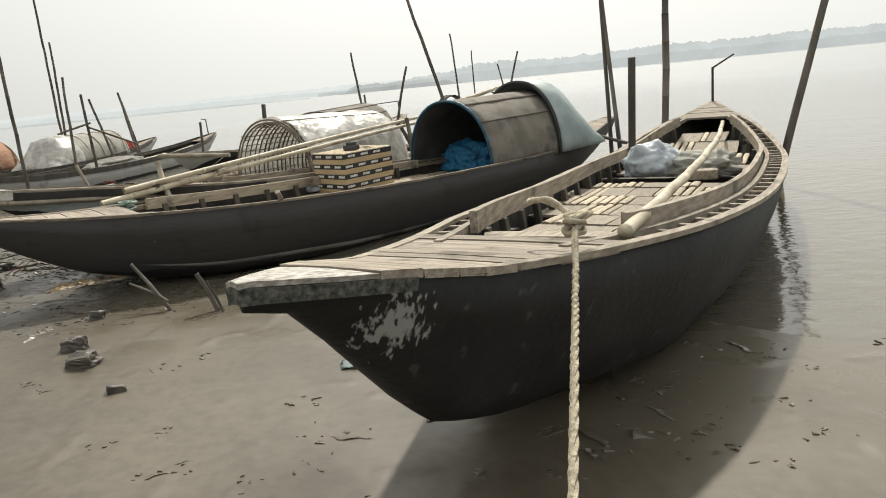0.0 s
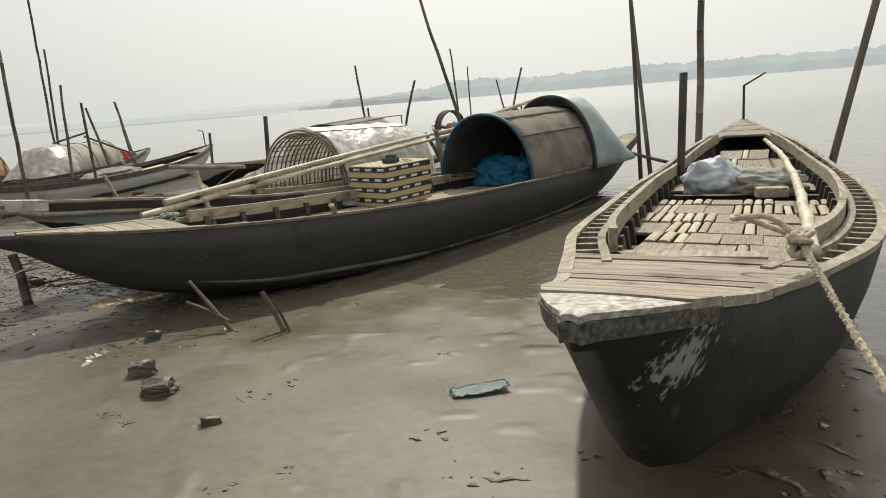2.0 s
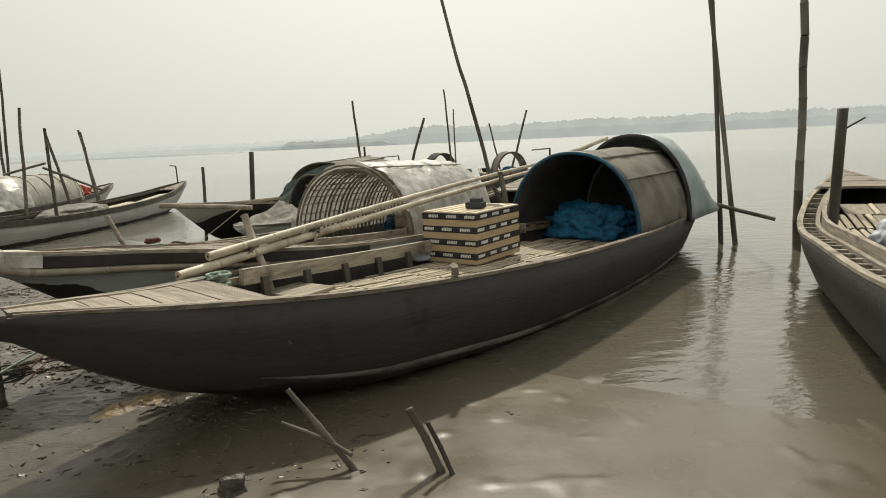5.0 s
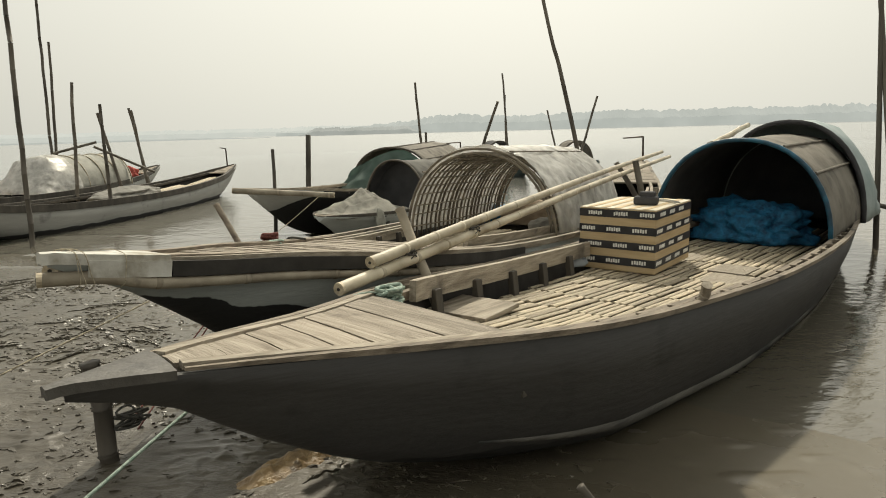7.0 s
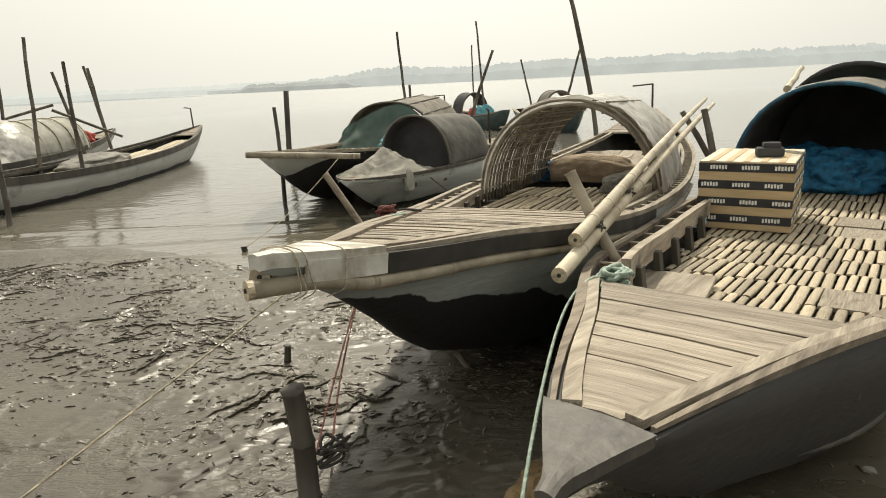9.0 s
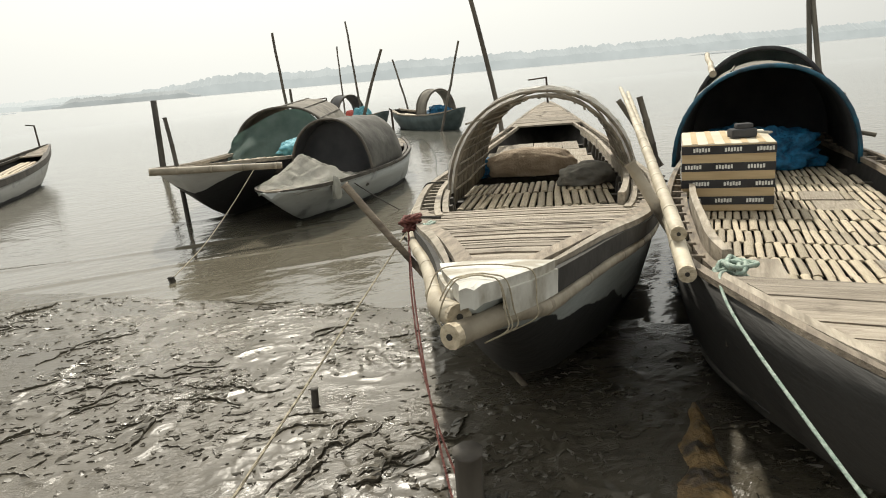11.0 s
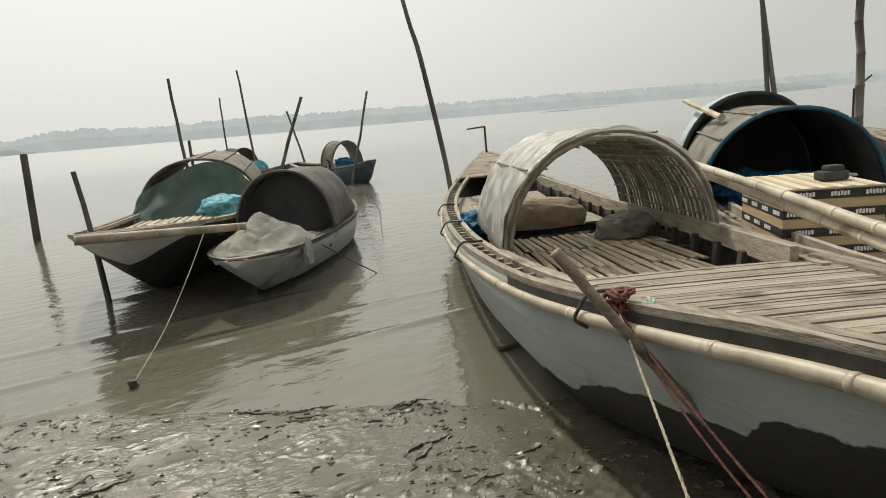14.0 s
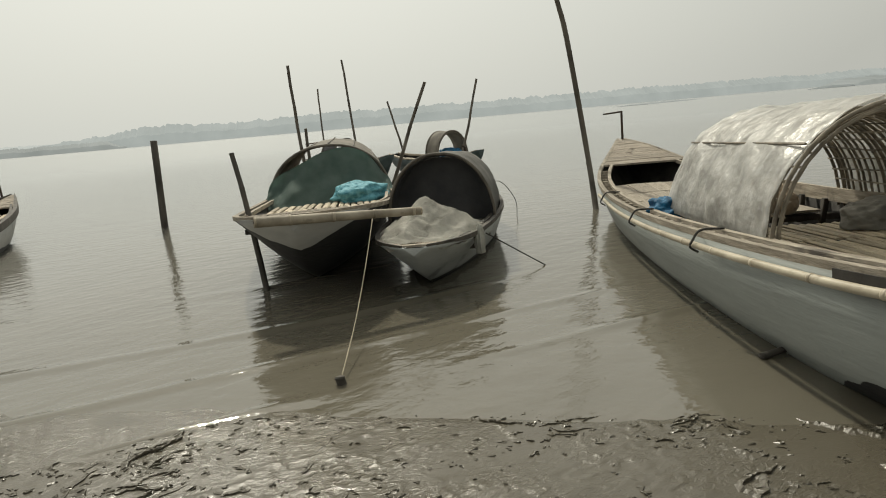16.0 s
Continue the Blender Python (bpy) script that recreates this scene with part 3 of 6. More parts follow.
def ground_z(x, y):
    """Height of the mud bank; it falls gently to the river."""
    x, y = np.asarray(x, float), np.asarray(y, float)
    d = x * SHORE.x + y * SHORE.y
    z = WATER + 0.058 * (4.9 - d)
    z = np.where(z > 0.24, 0.24 + (z - 0.24) * 0.3, z)
    z = np.where(d > 4.9, WATER - 0.12 * np.minimum(d - 4.9, 12), z)
    near = step01(d, 9.0, 5.5)
    z = z + near * 0.04 * value_noise(x * 0.45, y * 0.45, 1) + near * 0.008 * value_noise(x * 1.7, y * 1.7, 2)
    churned = np.maximum(step01(x * 1.0 - 0.35 * y, -4.6, -6.2), 0.3 * step01(x - 0.9 * y, -2.5, -0.7)) * step01(d, 6.2, 4.6)
    wx, wy = x + 0.12 * value_noise(x * 4.1, y * 4.1, 7), y + 0.12 * value_noise(x * 4.1, y * 4.1, 8)
    f1 = value_noise(wx * 1.3, wy * 2.4, 3) + 0.35 * value_noise(wx * 4.3, wy * 6.1, 13) + 0.16 * value_noise(wx * 11, wy * 14, 19)
    f2 = value_noise(wx * 4.0, wy * 7.0, 4) + 0.5 * value_noise(wx * 10, wy * 15, 14)
    torn1 = step01(value_noise(x * 2.1, y * 2.3, 15), -0.04, 0.12)
    torn2 = step01(value_noise(x * 1.3, y * 1.6, 16) + 0.5 * value_noise(x * 4, y * 5, 17), 0.0, 0.16)
    lumps = 0.034 * torn1 * torn_plate(f1 * 2.2, 0.9) + 0.016 * torn2 * torn_plate(f2 * 2.4, 0.87) + torn2 * 0.006 * value_noise(x * 13, y * 17, 20) + 0.02 * torn2 * torn_plate(1.9 * value_noise(wx * 7.5, wy * 12, 22) + 0.4 * value_noise(wx * 19, wy * 23, 23), 0.84)
    z = z + churned * (0.32 * lumps - 0.003)
    scuffs = 0.012 * np.clip(value_noise(x * 6, y * 6, 9) - 0.28, 0, 1) * 4
    return z + near * (1 - churned) * scuffs


def axis_steps(spans, far):
    """Grid lines: fine within the spans, ever wider out to the horizon."""
    inner = [v for a, b, st in spans for v in np.arange(a, b - st / 2, st)]
    lo, hi = inner[0], inner[-1]
    out, s, p = [], 0.04, hi
    while p < far:
        s *= 1.35
        p += s
        out.append(p)
    neg, s, p = [], 0.04, lo
    while p > -far:
        s *= 1.35
        p -= s
        neg.append(p)
    return np.array(neg[::-1] + inner + out)


def build_ground():
    xs, ys = axis_steps([(-8.6, -3.3, 0.013), (-3.3, 3.6, 0.03)], 2500), axis_steps([(2.0, 6.4, 0.025), (6.4, 11.6, 0.013)], 2500)
    gx, gy = np.meshgrid(xs, ys)
    gz = ground_z(gx, gy)
    nx, ny = len(xs), len(ys)
    co = np.stack([gx.ravel(), gy.ravel(), gz.ravel()], 1)
    i = np.arange(nx * ny).reshape(ny, nx)
    quads = np.stack([i[:-1, :-1].ravel(), i[:-1, 1:].ravel(), i[1:, 1:].ravel(), i[1:, :-1].ravel()], 1)
    me = bpy.data.meshes.new("ground")
    me.from_pydata(co.tolist(), [], quads.tolist())
    me.polygons.foreach_set("use_smooth", [True] * len(me.polygons))
    me.materials.append(M_MUD)
    tagged(new("ground", me), "wet grey-brown river mud bank, churned near the boats", "mud bank", kind="structure")
    xs, ys = axis_steps([(-12.0, 3.0, 0.09)], 2500), axis_steps([(4.0, 9.8, 0.1), (9.8, 15.5, 0.03), (15.5, 20.0, 0.1)], 2500)
    gx, gy = np.meshgrid(xs, ys)
    wob = 0.5 * value_noise(gx * 0.35 + 9, gy * 0.35, 31)
    d = gx * 0.12 + gy * 0.99 + wob
    wz = np.full(gx.shape, WATER)
    for at, amp, wide in ((10.75, 0.032, 0.06), (11.55, 0.028, 0.06), (12.5, 0.024, 0.08), (14.2, 0.02, 0.12)):
        e = (d - at) / wide
        wz = wz + 2.0 * amp * np.exp(-e * e) * (0.4 + value_noise(gx * 0.7, gy * 0.7, int(at * 10))) * step01(-gx, 2.2, 4.0)
    co = np.stack([gx.ravel(), gy.ravel(), wz.ravel()], 1)
    k = np.arange(gx.size).reshape(gx.shape)
    quads = np.stack([k[:-1, :-1].ravel(), k[:-1, 1:].ravel(), k[1:, 1:].ravel(), k[1:, :-1].ravel()], 1)
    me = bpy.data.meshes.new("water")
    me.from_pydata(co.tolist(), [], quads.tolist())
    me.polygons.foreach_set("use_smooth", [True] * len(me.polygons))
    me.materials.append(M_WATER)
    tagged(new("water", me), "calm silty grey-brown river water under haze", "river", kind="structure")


build_ground()


def gz(x, y):
    return float(ground_z(x, y))


def mud_crust():
    """Torn lips and crumbs of mud thrown up by feet and keels: a steep broken face toward the bank, a long flat back."""
    rs = np.random.RandomState(5)
    x, y = rs.uniform(-9.2, -2.6, 44000), rs.uniform(5.0, 11.6, 44000)
    c = step01(x - 0.35 * y, -4.6, -5.6) * step01(x * SHORE.x + y * SHORE.y, 5.5, 4.9)
    g = value_noise(x * 1.0, y * 1.2, 41) + 0.7 * value_noise(x * 2.7, y * 3.3, 42)
    ok = rs.rand(44000) < c * np.clip(0.15 + 0.42 * g, 0.03, 0.4)
    spots = [(a, b, 0.22 + 0.5 * max(0.0, q)) for a, b, q in zip(x[ok], y[ok], g[ok])]
    for a, b in SCUFFS:
        for k in range(5):
            spots.append((a + rs.normal(0, 0.06), b + rs.normal(0, 0.04), 0.16))
    for k in range(520):
        a, b = rs.uniform(-0.1, 3.0), rs.uniform(2.0, 4.8)
        if a - 0.7 * b > -1.9 and value_noise(np.array(a * 1.7), np.array(b * 1.7), 43) > 0.02:
            spots.append((a, b, rs.choice([0.2, 0.35, 0.6])))
    for k in range(160):
        a, b = rs.uniform(-3.9, -2.3), rs.uniform(5.2, 6.9)
        spots.append((a, b, rs.choice([0.2, 0.4])))
    px, py, hh, faces = [], [], [], []
    for x, y, big in spots:
        L = 0.017 * math.exp(rs.normal(0, 0.65)) * (0.6 + big)
        if rs.rand() < 0.05 and big > 0.25:
            L = rs.uniform(0.1, 0.3)
        wide = rs.uniform(0.012, 0.045) * (0.6 + big)
        high = rs.uniform(0.006, 0.016) * (0.6 + big) * min(1.5, 0.75 + 3 * L)
        head = rs.normal(0.0, 0.75)
        n = 5 + int(L / 0.008)
        base, cx, cy, turn = len(px), x - L, y, 0.0
        for i in range(n):
            u = i / (n - 1) * 2 - 1
            t = max(0.03, 1 - u * u) ** 0.5 * rs.uniform(0.55, 1.15)
            turn = 0.8 * turn + rs.normal(0, 0.38)
            a = head + turn
            ux, uy = math.cos(a), math.sin(a)
            cx, cy = cx + ux * 2 * L / n, cy + uy * 2 * L / n
            for o, hgt in ((0.12, -0.014), (-0.1, 0.55), (-0.06, 0.95), (0.3, 0.9), (2.2, -0.006)):
                px.append(cx - uy * o * wide * t)
                py.append(cy + ux * o * wide * t)
                hh.append(hgt if hgt < 0 else hgt * high * t)
        for i in range(n - 1):
            for j in range(4):
                p = base + i * 5 + j
                faces.append((p, p + 5, p + 6, p + 1))
    pz = ground_z(np.array(px), np.array(py)) + np.array(hh)
    me = bpy.data.meshes.new("mud_crust")
    me.from_pydata(list(zip(px, py, pz.tolist())), [], faces)
    me.materials.append(M_MUD)
    tagged(new("mud_crust", me), "torn ridges and clods of churned wet mud", "mud", kind="stuff")


mud_crust()


def far_bank(name, x0, y0, x1, y1, h, material, seed, label):
    """A long low wooded bank with an uneven tree line."""
    bm = bmesh.new()
    a, b = Vector((x0, y0, 0)), Vector((x1, y1, 0))
    n = 900
    back = (b - a).cross(Vector((0, 0, 1))).normalized() * -25
    prev = None
    for i in range(n + 1):
        u = i / n
        p = a.lerp(b, u)
        s = p.x * 0.02
        t = h * (0.72 + 0.14 * noise.noise(Vector((s * 0.7, seed, 0))) + 0.1 * noise.noise(Vector((s * 5, seed, 3))) + 0.09 * noise.noise(Vector((s * 17, seed, 9))) + 0.07 * noise.noise(Vector((s * 41, seed, 5))))
        t *= min(1, 8 * u, 8 * (1 - u))
        cur = [bm.verts.new(p + Vector((0, 0, WATER - 0.5))), bm.verts.new(p + back * 0.05 + Vector((0, 0, max(0.15 * h, 0.55 * t)))), bm.verts.new(p + back * 0.5 + Vector((0, 0, max(0.2 * h, t)))), bm.verts.new(p + back + Vector((0, 0, WATER - 0.5)))]
        if prev:
            for j in range(3):
                bm.faces.new((prev[j], prev[j + 1], cur[j + 1], cur[j]))
        prev = cur
    tagged(new(name, mesh_of(name, bm, material)), label, "far bank", kind="structure")


# Far shapes glow evenly in haze colours instead of taking the sun.
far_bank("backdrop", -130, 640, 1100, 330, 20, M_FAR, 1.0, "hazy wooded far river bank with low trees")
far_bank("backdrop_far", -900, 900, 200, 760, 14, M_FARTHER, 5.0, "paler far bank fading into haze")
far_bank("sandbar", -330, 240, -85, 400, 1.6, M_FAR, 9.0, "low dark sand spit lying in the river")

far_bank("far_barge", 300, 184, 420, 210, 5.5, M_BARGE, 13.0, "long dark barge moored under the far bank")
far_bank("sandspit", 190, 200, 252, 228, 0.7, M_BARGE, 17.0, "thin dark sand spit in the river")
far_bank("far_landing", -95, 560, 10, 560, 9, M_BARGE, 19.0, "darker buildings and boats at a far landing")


# ---- boats ----
class Boat:
    """A plank river boat in its own metres: x from bow to stern, y to port, z up."""

    def __init__(self, label, bow, stern, table, hull_mat, xf, xs, shift=0.0, inset=0.2, group="moored boats", lead=0.0, vee=0.0, reach=1.5):
        a = Vector((stern[0] - bow[0], stern[1] - bow[1], 0))
        self.L = a.length
        self.M = Matrix.Translation((bow[0], bow[1], 0)) @ Matrix.Rotation(math.atan2(a.y, a.x), 4, "Z")
        self.W, self.S, self.K = curve_of(table, 1), curve_of(table, 2), curve_of(table, 3)
        self.xf, self.xs, self.inset = xf, xs, inset
        self.root = empty("wooden_boat", self.M, label, "boat", group)
        self.shift, self.lead, self.vee, self.reach = shift, lead, vee, reach
        self.hull(hull_mat)

    def C(self, x):
        return -self.shift * math.sin(math.pi * min(max(x / self.L, 0), 1)) + self.lead * max(0.0, 1 - x / self.reach) ** 2

    def section(self, x, off=0.0):
        """Half section from keel to rim, as (y, z)."""
        w, s, k = self.W(x), self.S(x), self.K(x)
        h = s - k
        v = max(0.0, 1 - x / (0.22 * self.L), (x - 0.78 * self.L) / (0.22 * self.L))
        v = min(1.0, v)
        full = [(0, 0), (0.42, 0.015), (0.68, 0.12), (0.84, 0.36), (0.94, 0.68), (1, 1)]
        sharp = [(0, 0), (0.16, 0.06), (0.34, 0.22), (0.58, 0.48), (0.8, 0.74), (1, 1)]
        if self.vee:
            v = max(v, min(1.0, 1.25 - x / (self.vee * self.L)))
            sharp = [(0, 0), (0.18, 0.15), (0.38, 0.34), (0.6, 0.56), (0.8, 0.78), (1, 1)]
        out = []
        for (fy, fz), (gy, gz_) in zip(full, sharp):
            y = (fy * (1 - v) + gy * v) * w
            z = k + (fz * (1 - v) + gz_ * v) * h
            out.append((max(0.0, y - off), z + (off if fz < 0.2 else 0)))
        return out

    def hull(self, material):
        bm = bmesh.new()
        n = 56
        rows = []
        for off in (0.0, 0.035):
            rings = []
            for i in range(n + 1):
                u = i / n
                x = self.L * (u + 0.06 * math.sin(2 * math.pi * u) * -0.5)
                sec = self.section(x, off)
                line = [(-y, z) for y, z in reversed(sec)] + sec[1:]
                rings.append([bm.verts.new((x + (off if i == 0 else -off if i == n else 0), y + self.C(x), z)) for y, z in line])
            for r0, r1 in zip(rings, rings[1:]):
                for j in range(len(r0) - 1):
                    f = bm.faces.new((r0[j], r0[j + 1], r1[j + 1], r1[j]))
                    f.material_index = 1 if off else 0
                    f.smooth = True
            for r in (rings[0], rings[-1]):
                f = bm.faces.new(r)
                f.material_index = 1 if off else 0
            rows.append(rings)
        for i in range(n):
            for j in (0, -1):
                bm.faces.new((rows[0][i][j], rows[0][i + 1][j], rows[1][i + 1][j], rows[1][i][j]))
        # Inner faces get the dark colour, painting in the shade below deck.
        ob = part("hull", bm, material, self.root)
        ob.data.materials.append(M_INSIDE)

    def line(self, side, x0, x1, inn, dz=0.0, n=40):
        return [(x, self.C(x) + side * max(0.0, self.W(x) - inn), self.S(x) + dz) for x in [x0 + (x1 - x0) * i / n for i in range(n + 1)]]

    def rails(self, material=None, inner=True, cap=0.065, ribs=0.25, x0=0.03, h=0.045, low=0.005):
        material = material or M_PLANKL
        for side in (1, -1):
            bm = bmesh.new()
            sweep(bm, self.line(side, x0, self.L - 0.03, cap * 0.42, 0.012, 56), lambda u: rect(cap * min(1, 0.3 + 8 * u), h * min(1, 0.4 + 8 * u)))
            part("gunwale", bm, material, self.root)
            if inner:
                bm = bmesh.new()
                sweep(bm, self.line(side, self.xf - 0.25, self.xs + 0.2, self.inset, low), rect(0.045, 0.05))
                part("inner_rail", bm, material, self.root)
        if inner:
            bm = bmesh.new()
            box(bm, 0.032, self.inset - 0.03, 0.05, bevel=0.006)
            me = mesh_of("rib", bm, material)
            x = self.xf
            while x < self.xs:
                for side in (1, -1):
                    y = self.C(x) + side * (self.W(x) - self.inset / 2 - 0.01)
                    tilt = math.atan2(self.W(x + 0.1) - self.W(x - 0.1), 0.2) * side
                    piece("rib", me, self.root, Matrix.Translation((x, y, self.S(x) - 0.018)) @ Matrix.Rotation(tilt, 4, "Z"))
                x += ribs

    def coaming(self, side, x0, x1, height=0.16, inn=None, up=0.05):
        bm = bmesh.new()
        inn = self.inset + 0.06 if inn is None else inn
        sweep(bm, self.line(side, x0, x1, inn, up), rect(0.045, height))
        part("side_board", bm, M_PLANKL, self.root)
        bm = bmesh.new()
        box(bm, 0.06, 0.05, 0.3, bevel=0.008)
        me = mesh_of("frame", bm, M_DARKWOOD)
        k = int((x1 - x0) / 0.45)
        for i in range(k):
            x = x0 + 0.2 + i * 0.45
            piece("frame", me, self.root, Matrix.Translation((x, self.C(x) + side * (self.W(x) - inn - 0.05), self.S(x) - 0.16)) @ Matrix.Rotation(side * -0.12, 4, "X"))

    def strakes(self, x0, x1, f, material):
        """A worn strake along the turn of the bilge on each side."""
        for side in (1, -1):
            pts = []
            for i in range(61):
                x = x0 + (x1 - x0) * i / 60
                sec = self.section(x)
                z = self.K(x) + f * (self.S(x) - self.K(x))
                for (ya, za), (yb, zb) in zip(sec, sec[1:]):
                    if za <= z <= zb:
                        y = ya + (yb - ya) * (z - za) / max(1e-6, zb - za)
                pts.append((x, self.C(x) + side * (y + 0.004 + 0.004 * noise.noise(Vector((x * 1.3, side, 3)))), z + 0.012 * noise.noise(Vector((x * 0.9, side, 7)))))
            bm = bmesh.new()
            sweep(bm, pts, lambda u: rect(0.022 * min(1, 0.2 + 8 * u, 0.2 + 8 * (1 - u)), 0.05 * min(1, 0.2 + 6 * u, 0.2 + 6 * (1 - u))))
            part("bilge_strake", bm, material, self.root, "mud-stained strake", smooth=True)

    def planks(self, x0, x1, step, material, rnd, inn=0.03, dz=0.015, name="plank", thick=0.03, skew=0.0, ragged=0.2, gap=(0.002, 0.005)):
        x = x0
        while x < x1 - 0.02:
            s = min(step * rnd.uniform(1 - ragged, 1 + ragged), x1 - x)
            bm = bmesh.new()
            g = rnd.uniform(*gap)
            zz = dz + rnd.uniform(-0.004, 0.005)
            top, bot = [], []
            for xx in (x + g, x + s - g):
                for sd in (-1, 0, 1):
                    w = max(0.015, self.W(xx) - inn)
                    z = self.S(xx) + zz + (0.004 if sd == 0 else 0)
                    top.append(bm.verts.new((xx + skew * sd * w, self.C(xx) + sd * w, z)))
                    bot.append(bm.verts.new((xx + skew * sd * w, self.C(xx) + sd * w, z - thick)))
            for a, b, c, d in ((0, 1, 4, 3), (1, 2, 5, 4)):
                bm.faces.new((top[a], top[b], top[c], top[d]))
                bm.faces.new((bot[a], bot[b], bot[c], bot[d]))
            for a, b in ((0, 1), (1, 2), (2, 5), (5, 4), (4, 3), (3, 0)):
                bm.faces.new((top[a], top[b], bot[b], bot[a]))
            part(name, bm, material, self.root)
            x += s

    def prow(self, x1, material, dz=0.02, thick=0.03, over=0.004, slant=0.0, name="bow_cap", x0=-0.02, n=9):
        """A pointed cap laid over the bow, crowned and a little uneven."""
        bm = bmesh.new()
        top, bot = [], []
        for i in range(n + 1):
            ra, rb = [], []
            for k in (-1, -0.5, 0, 0.5, 1):
                x = x0 + (x1 + slant * k - x0) * i / n
                w = (self.W(max(x, 0)) + over) * (0.9 if i == 0 else 1.0)
                z = self.S(max(x, 0)) + dz + 0.006 * (1 - k * k) + 0.002 * noise.noise(Vector((x * 9, k * 2, dz * 50)))
                ra.append(bm.verts.new((x, self.C(x) + k * w, z)))
                rb.append(bm.verts.new((x, self.C(x) + k * w * 0.97, z - thick)))
            top.append(ra)
            bot.append(rb)
        for r in (top, bot):
            for a, b in zip(r, r[1:]):
                for j in range(4):
                    bm.faces.new((a[j], a[j + 1], b[j + 1], b[j]))
        for i in range(n):
            for j in (0, 4):
                bm.faces.new((top[i][j], top[i + 1][j], bot[i + 1][j], bot[i][j]))
        for i in (0, n):
            for j in range(4):
                bm.faces.new((top[i][j], top[i][j + 1], bot[i][j + 1], bot[i][j]))
        part(name, bm, material, self.root)

    def deck_z(self, x):
        return self.S(x) - self.sink

    def beams(self, xs, w=0.09, h=0.06, drop=0.035):
        for x in xs:
            bm = bmesh.new()
            box(bm, w, 2 * (self.W(x) - 0.09), h, bevel=0.008)
            ob = part("deck_beam", bm, M_DARKWOOD, self.root)
            ob.location = (x, self.C(x), self.deck_z(x) - drop - h / 2)

    def slats(self, rows, rnd, width=0.062, inn=0.3, skip=0.02, boards=0.0, gap=0.005, dz=0.0):
        """Rows (x0, x1) or (x0, x1, y0, y1) of split bamboo laid fore and aft."""
        for r in rows:
            x0, x1 = r[0], r[1]
            xm = (x0 + x1) / 2
            lim = min(self.W(x0), self.W(x1), self.W(xm)) - inn
            y0, y1 = (r[2], r[3]) if len(r) > 2 else (-lim, lim)
            y = y0
            while y < y1 - 0.02:
                wide = rnd.random() < boards
                w = rnd.uniform(0.22, 0.34) if wide else width * rnd.uniform(0.8, 1.2)
                if rnd.random() > skip:
                    me = BOARD if wide else SLAT
                    za, zb = self.deck_z(x0), self.deck_z(x1)
                    ln = (x1 - x0) * rnd.uniform(0.96, 1.03)
                    m = Matrix.Translation((xm + rnd.uniform(-0.012, 0.012), self.C(xm) + y + w / 2, (za + zb) / 2 + dz + rnd.uniform(-0.006, 0.006)))
                    m = m @ Matrix.Rotation(rnd.uniform(-0.022, 0.022), 4, "Z") @ Matrix.Rotation(-math.atan2(zb - za, x1 - x0), 4, "Y")
                    piece("board" if wide else "slat", me, self.root, m @ Matrix.Diagonal((ln, w - gap, w * 0.62 if not wide else 0.6, 1)))
                y += w

    def world(self, x, y, z):
        return self.M @ Vector((x, y + self.C(x), z))


def slat_mesh():
    bm = bmesh.new()
    rows = []
    for x, s in ((-0.5, 0.95), (-0.17, 1.0), (-0.155, 1.06), (-0.14, 1.0), (0.2, 0.98), (0.215, 1.05), (0.23, 0.98), (0.5, 0.94)):
        rows.append([bm.verts.new((x, 0.5 * s * math.cos(a), 0.42 * s * math.sin(a))) for a in [math.pi * k / 4 for k in range(5)]])
    for a, b in zip(rows, rows[1:]):
        for j in range(4):
            bm.faces.new((a[j], a[j + 1], b[j + 1], b[j])).smooth = True
        bm.faces.new((a[4], a[0], b[0], b[4]))
    bm.faces.new(rows[0])
    bm.faces.new(rows[-1])
    return mesh_of("slat", bm, M_SLAT)


def board_mesh():
    bm = bmesh.new()
    box(bm, 1, 1, 0.04, bevel=0.006)
    return mesh_of("board", bm, M_PLANKL)


SLAT, BOARD = slat_mesh(), board_mesh()


def arch(w, h, z0, n=24, p=2.15):
    """Points of a hoop from port foot over the top to starboard."""
    out = []
    for i in range(n + 1):
        a = math.pi * i / n
        c, s = math.cos(a), math.sin(a)
        out.append((math.copysign(abs(c) ** (2 / p), c) * w, z0 + h * abs(s) ** (2 / p)))
    return out


def vault(bm, stations, thick, n=28, wob=0.0, seed=1.0, a0=0, a1=None, lip=True):
    """A barrel roof through stations (x, half width, height, foot z, y centre), with thickness."""
    rings = []
    for off in (0.0, -thick):
        rr = []
        for x, w, h, z0, yc in stations:
            pts = arch(w + off, h + off, z0, n)[a0:(a1 or n) + 1]
            ring_ = []
            for y, z in pts:
                k = wob * (noise.fractal(Vector((x * 2.6 + seed, y * 2.6, z * 2.6)), 0.9, 2.1, 3) + 0.9 * abs(noise.noise(Vector((x * 7 + y * 4, y * 3, z * 9 + seed)))))
                ring_.append(bm.verts.new((x, yc + y * (1 + k), z0 + (z - z0) * (1 + k))))
            rr.append(ring_)
        rings.append(rr)
    for rr in rings:
        for r0, r1 in zip(rr, rr[1:]):
            for j in range(len(r0) - 1):
                bm.faces.new((r0[j], r0[j + 1], r1[j + 1], r1[j])).smooth = True
    o, i_ = rings
    for k in (0, -1):
        for j in range(len(o[k]) - 1):
            bm.faces.new((o[k][j], o[k][j + 1], i_[k][j + 1], i_[k][j]))
    for k in range(len(o) - 1):
        for j in (0, -1):
            bm.faces.new((o[k][j], o[k + 1][j], i_[k + 1][j], i_[k][j]))
    return bm


